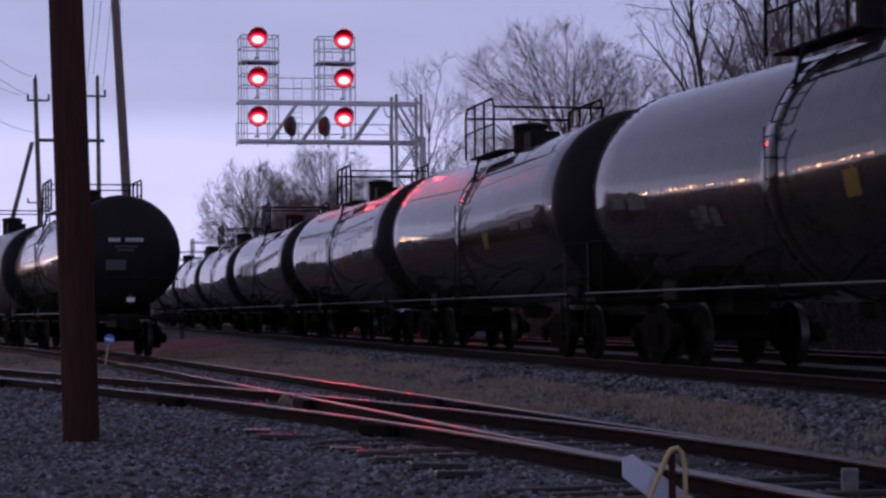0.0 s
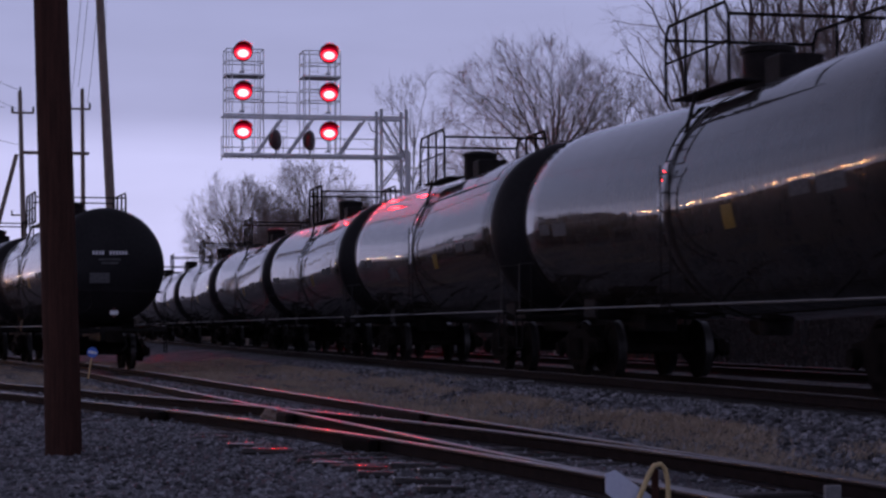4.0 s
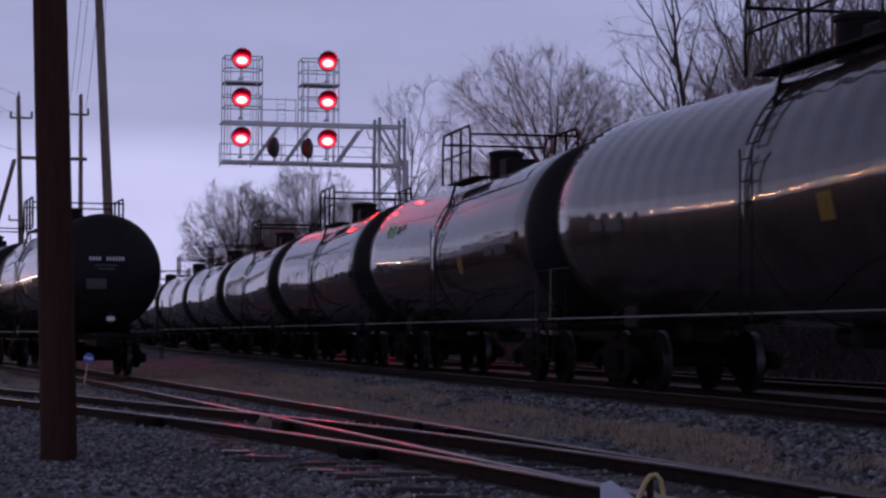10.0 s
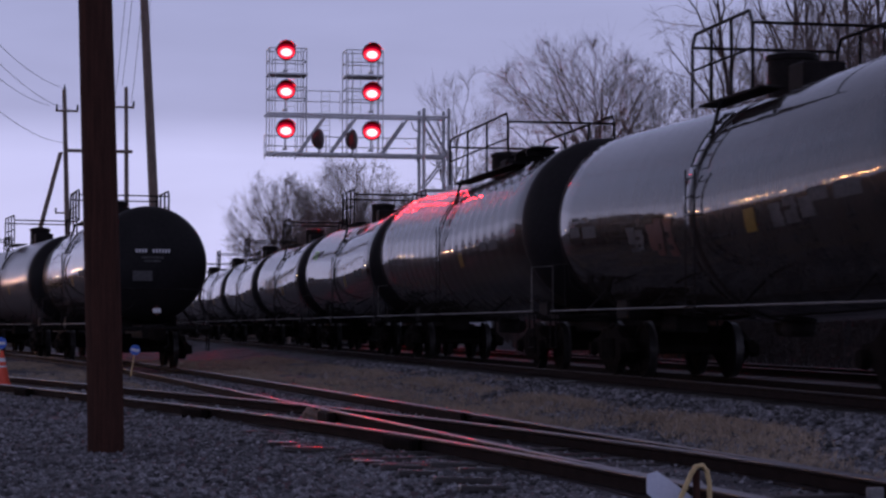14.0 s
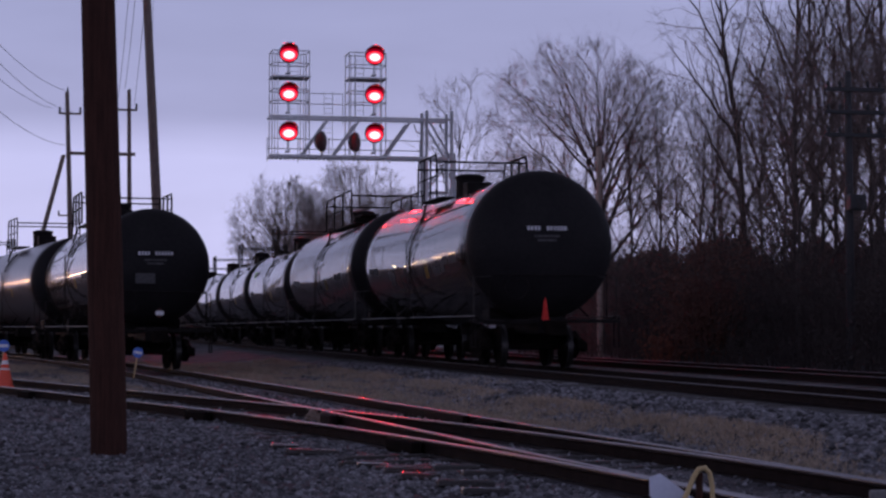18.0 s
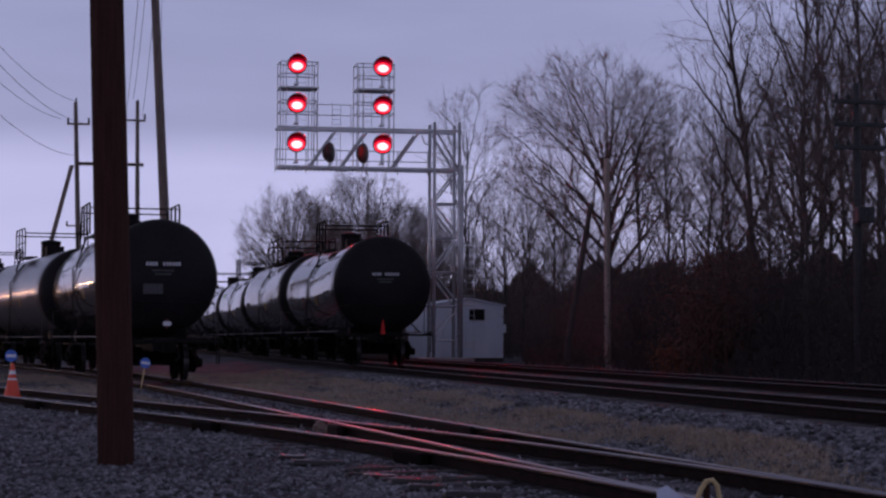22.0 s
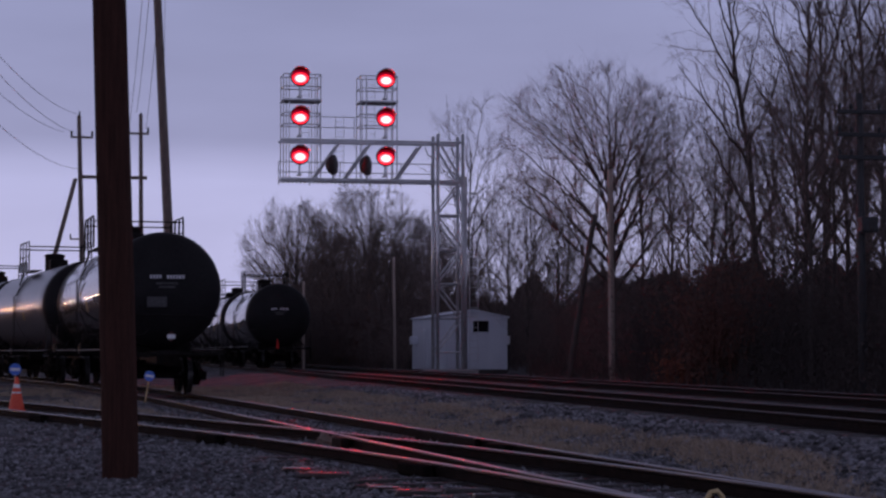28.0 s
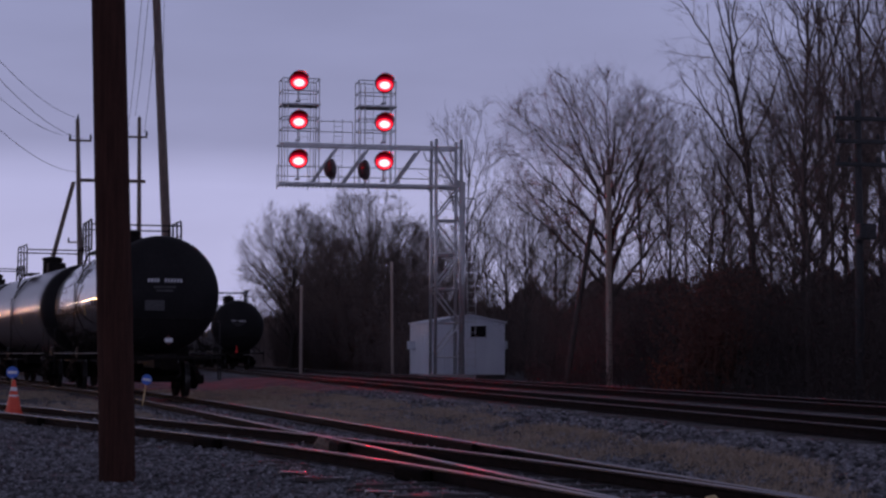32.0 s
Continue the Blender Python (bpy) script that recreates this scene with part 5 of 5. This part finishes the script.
tie.matrix_basis = pose(main_x(14), 14.0, MAIN_RAIL - 0.163)
lay_ties(near_main, main_x, 14.6, 110, 0.52, MAIN_RAIL - 0.163)
lay_ties(far_main, lambda s: main_x(s) + SPACING, 24, 110, 0.55, MAIN_RAIL - 0.163)
lay_ties(yard_track, yard_x, 8.5, 29.0, 0.5, YARD_RAIL - 0.163, turnout)
lay_ties(yard_track, yard_x, 29.2, 62, 0.52, YARD_RAIL - 0.163)
lay_ties(lead_track, lead_x, 29.4, 50, 0.52, YARD_RAIL - 0.163)


for s, out, wide in ((11.3, 0.5, 1.0), (11.8, 0.35, 0.9), (12.35, 0.6, 1.0), (12.9, 0.3, 0.7), (13.4, 0.5, 0.9), (16.8, 0.2, 0.6), (17.5, 0.45, 0.8), (18.2, 0.55, 0.6), (19.0, 0.3, 0.7), (22.4, 0.7, 0.7), (23.1, 0.25, 0.5)):
    a = math.degrees(math.atan(slope(lead_x, s)))
    share(tie, lead_track, pose(lead_x(s) - out, s, 0.030, 0, 0, -a + 5 * math.sin(s * 9)) @ Matrix.Diagonal((1.05, 0.7 * wide, 1, 1)))


M_WET = material("wet_plank", (0.02, 0.017, 0.017), (0.05, 0.042, 0.040), 5.0, 40.0, 0.14, 0.3, 0.0, 0.12, (8, 1, 8))
PLANKS = [(2.22, 2.5, 20.2, 3.0), (2.3, 2.8, 19.55, -0.4), (2.68, 2.95, 17.5, 3.0), (2.8, 3.2, 16.75, -0.8), (2.8, 3.12, 15.95, -0.4), (2.95, 3.4, 15.2, -1.0), (3.0, 3.35, 14.5, -0.6), (3.25, 3.65, 16.9, -1.2), (3.35, 3.7, 16.2, -0.9)]
plank = None
for x0, x1, y, tilt in PLANKS:
    if plank is None:
        plank = tagged(part("old_tie", boxed(-0.5, 0.5, -0.05, 0.05, -0.06, 0.0, 0.012), M_WET, None), "wet end of an old wooden tie in the gravel", "railway tie", "old ties")
        o = plank
    else:
        o = copy_thing(plank, Matrix.Identity(4))
    o.matrix_basis = pose((x0 + x1) / 2, y, ground_z((x0 + x1) / 2, y) + 0.055, tilt, 2.0, 3 * math.sin(y * 7)) @ Matrix.Diagonal((x1 - x0, 1, 1, 1))


# ---- turnout fittings ----
def rail_spot(line, offset, s):
    a = math.atan(slope(line, s))
    return pose(line(s) + offset * math.cos(a), s - offset * math.sin(a), 0, 0, 0, -math.degrees(a))


frog = tagged(new("frog"), "cast steel crossing frog with brown gravel-filled flangeways", "track part", kind="structure")
lump = random.Random(40)
bm = bmesh.new()
rings = []
for k in range(13):
    y = -0.85 + 1.4 * k / 12
    w, h = 0.10 + 0.05 * math.sin(k * 0.9) + lump.uniform(-0.015, 0.015), 0.135 + 0.03 * math.sin(k * 1.7) + lump.uniform(-0.02, 0.02)
    rings.append([bm.verts.new((x * w + lump.uniform(-0.012, 0.012), y, z * h)) for x, z in ((-1.2, -0.2), (-1.1, 0.6), (-0.6, 1.0), (0.0, 0.9), (0.6, 1.05), (1.1, 0.6), (1.2, -0.2))])
for u, v in zip(rings, rings[1:]):
    for k in range(6):
        bm.faces.new((u[k], v[k], v[k + 1], u[k + 1]))
bm.faces.new(rings[0])
bm.faces.new(rings[-1][::-1])
bmesh.ops.recalc_face_normals(bm, faces=bm.faces)
part("casting", bm, M_FROG, frog)
for y, x in ((0.75, 0.10), (-1.15, -0.12)):
    part("wing_rail", boxed(x - 0.06, x + 0.06, y - 0.32, y + 0.32, -0.02, 0.150, 0.025), M_RAIL, frog, "dark wing rail end")
frog.matrix_basis = rail_spot(yard_x, -HALF, 26.4)
for line, off, s in ((yard_x, HALF + 0.1, 27.5), (yard_x, HALF - 0.1, 23.3), (lead_x, -HALF - 0.09, 19.6), (lead_x, -HALF - 0.09, 27.0), (lead_x, HALF + 0.09, 21.0), (yard_x, -HALF + 0.09, 20.0), (lead_x, -HALF - 0.09, 36.0)):
    o = tagged(part("joint_bar", boxed(-0.055, 0.055, -0.42, 0.42, 0.0, 0.135, 0.02), M_RUSTY, None), "dark bolted rail joint bar against the rail", "track part", "joint bars", "structure")
    o.matrix_basis = rail_spot(line, off, s)
for line, off, s in ((yard_x, HALF - 0.075, 26.0), (lead_x, -HALF + 0.075, 26.0)):
    o = tagged(part("guard_rail", boxed(-0.03, 0.03, -1.6, 1.6, 0.0, 0.15, 0.012), M_RAIL, None), "short rusty guard rail beside the running rail", "track part", "guard rails", "structure")
    o.matrix_basis = rail_spot(line, off, s)


DEBRIS = [(9.38, 37.5, 8, 0.22), (9.33, 35.4, -6, 0.24), (9.1, 26.2, 4, 0.2), (9.12, 25.4, 12, 0.16), (9.0, 23.4, -9, 0.14), (8.9, 21.3, 20, 0.06)]
for k, (x, y, a, w) in enumerate(DEBRIS):
    o = tagged(part("concrete_slab", boxed(-w * 0.6, w * 0.6, -0.05, 0.05, -0.03, 0.012, 0.006), M_PALESLAB, None), "pale broken slab lying on the ballast", "debris", "pale debris")
    o.matrix_basis = pose(x, y, ground_z(x, y) + 0.03, 0, 0, a)
plate = tagged(part("switch_plate", boxed(-0.06, 0.06, -0.02, 0.02, -0.08, 0.08, 0.01), M_PALESLAB, None), "small pale steel plate beside the turnout rail", "track part")
plate.matrix_basis = pose(5.42, 12.56, 0.08)


# ---- loose stone and grass ----
def scatter_stones(name, seed, count, region, low, high, label, coarse=False):
    rnd = random.Random(seed)
    bm0 = bmesh.new()
    bmesh.ops.create_icosphere(bm0, subdivisions=1, radius=1.0)
    bm0.verts.ensure_lookup_table()
    base = np.array([v.co[:] for v in bm0.verts])
    tris = np.array([[v.index for v in f.verts] for f in bm0.faces])
    bm0.free()
    if coarse:
        base = np.array([(1, 0, 0), (0, 1, 0), (-1, 0, 0), (0, -1, 0), (0, 0, 1), (0, 0, -1)], float)
        tris = np.array([(0, 1, 4), (1, 2, 4), (2, 3, 4), (3, 0, 4), (1, 0, 5), (2, 1, 5), (3, 2, 5), (0, 3, 5)])
    gen = np.random.default_rng(seed)
    vs, fs = [], []
    for k in range(count):
        x, y = region(rnd)
        size = low + (high - low) * rnd.random() ** 2
        sh = base * (1 + gen.uniform(-0.28, 0.28, (len(base), 1))) * np.array([gen.uniform(0.7, 1.2), gen.uniform(0.7, 1.2), gen.uniform(0.5, 0.9)]) * size
        a = rnd.uniform(0, 6.283)
        c, s = math.cos(a), math.sin(a)
        sh = np.stack([sh[:, 0] * c - sh[:, 1] * s, sh[:, 0] * s + sh[:, 1] * c, sh[:, 2]], 1)
        vs.append(sh + np.array([x, y, ground_z(x, y) + size * 0.25]))
        fs.append(tris + k * len(base))
    me = bpy.data.meshes.new(name)
    me.from_pydata(np.concatenate(vs).tolist(), [], np.concatenate(fs).tolist())
    me.materials.append(M_STONE)
    tagged(new(name, me), label, "gravel", kind="stuff")


def near_yard(r):
    y = 9.5 + 17.0 * r.random() ** 1.25
    return r.uniform(-1.6 - (y - 10) * 0.05, lead_x(y) - 0.9), y


def shoulder(r):
    y = 14.0 + 46.0 * r.random() ** 1.6
    return main_x(y) - 1.5 - 2.9 * r.random(), y


def between(r):
    y = 9.5 + 25.0 * r.random() ** 1.4
    return yard_x(y) + r.uniform(-0.6, 2.2), y


scatter_stones("gravel", 11, 17000, near_yard, 0.012, 0.036, "loose dark grey crushed stone in the yard")
scatter_stones("ballast", 12, 9000, shoulder, 0.022, 0.055, "dark crushed stone ballast on the main line's shoulder")


def far_yard(r):
    y = 25.0 + 27.0 * r.random() ** 1.2
    return r.uniform(-0.07 * y - 1.5, yard_x(y) + 2.5), y


scatter_stones("gravel", 14, 9000, far_yard, 0.02, 0.055, "loose dark grey stone round the parked cars", True)
scatter_stones("gravel", 13, 5000, between, 0.014, 0.04, "loose crushed stone between the rails", True)


def grass(name, seed, count, region, label):
    rnd = random.Random(seed)
    verts, faces = [], []
    for _ in range(count):
        cx, cy = region(rnd)
        for _ in range(rnd.randint(5, 11)):
            x, y = cx + rnd.gauss(0, 0.06), cy + rnd.gauss(0, 0.06)
            z = ground_z(x, y)
            h, a = rnd.uniform(0.03, 0.13), rnd.uniform(0, 6.283)
            lx, ly = rnd.gauss(0, 0.07), rnd.gauss(0, 0.07)
            wx, wy = 0.005 * math.cos(a), 0.005 * math.sin(a)
            b = len(verts)
            verts += [(x - wx, y - wy, z), (x + wx, y + wy, z), (x + lx * 0.5 + wx * 0.7, y + ly * 0.5 + wy * 0.7, z + h * 0.6), (x + lx * 0.5 - wx * 0.7, y + ly * 0.5 - wy * 0.7, z + h * 0.6), (x + lx, y + ly, z + h)]
            faces += [(b, b + 1, b + 2, b + 3), (b + 3, b + 2, b + 4)]
    me = bpy.data.meshes.new(name)
    me.from_pydata(verts, [], faces)
    me.materials.append(M_DRY)
    tagged(new(name, me), label, "grass", kind="stuff")


def verge(r):
    while True:
        y = 11.0 + 60.0 * r.random() ** 1.3
        lo, hi = yard_x(y) + 1.25, max(yard_x(y) + 1.9, main_x(y) - 3.0)
        x = lo + (hi - lo) * (0.5 + 0.5 * math.sin(r.uniform(-1.57, 1.57)))
        if noise.noise((x * 0.9, y * 0.3, 3.0)) + 0.25 > r.random() * 0.6:
            return x, y


def parked_verge(r):
    while True:
        y = 36.0 + 34.0 * r.random()
        x = r.uniform(-4.5, yard_x(y) + 5.0)
        if min(abs(x - yard_x(y)), abs(x - lead_x(y))) > 1.5 and noise.noise((x * 0.5, y * 0.2, 8.0)) > r.uniform(-0.4, 0.4):
            return x, y


grass("dry_grass", 32, 2600, parked_verge, "dry tan grass beside the parked cars")
grass("dry_grass", 31, 5200, verge, "tufts of dry tan grass between the tracks")


# ---- what moves ----
def tail_place(t):
    """Way of the train along the track since the start."""
    return 5.19509 * t + 0.010522 * t ** 2 + 0.0005698 * t ** 3 + -0.000013380 * t ** 4


def car_pose(c, t):
    s = c + tail_place(t)
    a, b = main_x(s - 6.1), main_x(s + 6.1)
    return pose((a + b) / 2, s, MAIN_RAIL, 0, 0, -math.degrees(math.atan((b - a) / 12.2)))


def motions():
    for car, c in zip(train, CENTRES):
        walk(car, [(t, car_pose(c, t)) for t in range(0, 33, 2)])
    # the wheels roll
    for car in train:
        for ob in car.children_recursive:
            if ob.name.split(".")[0] == "wheelset":
                x, y, z = ob.location
                walk(ob, [(k * 0.1, pose(x, y, z) @ Matrix.Rotation(-tail_place(k * 0.1) / 0.457, 4, "X")) for k in range(0, 321)])


motions()
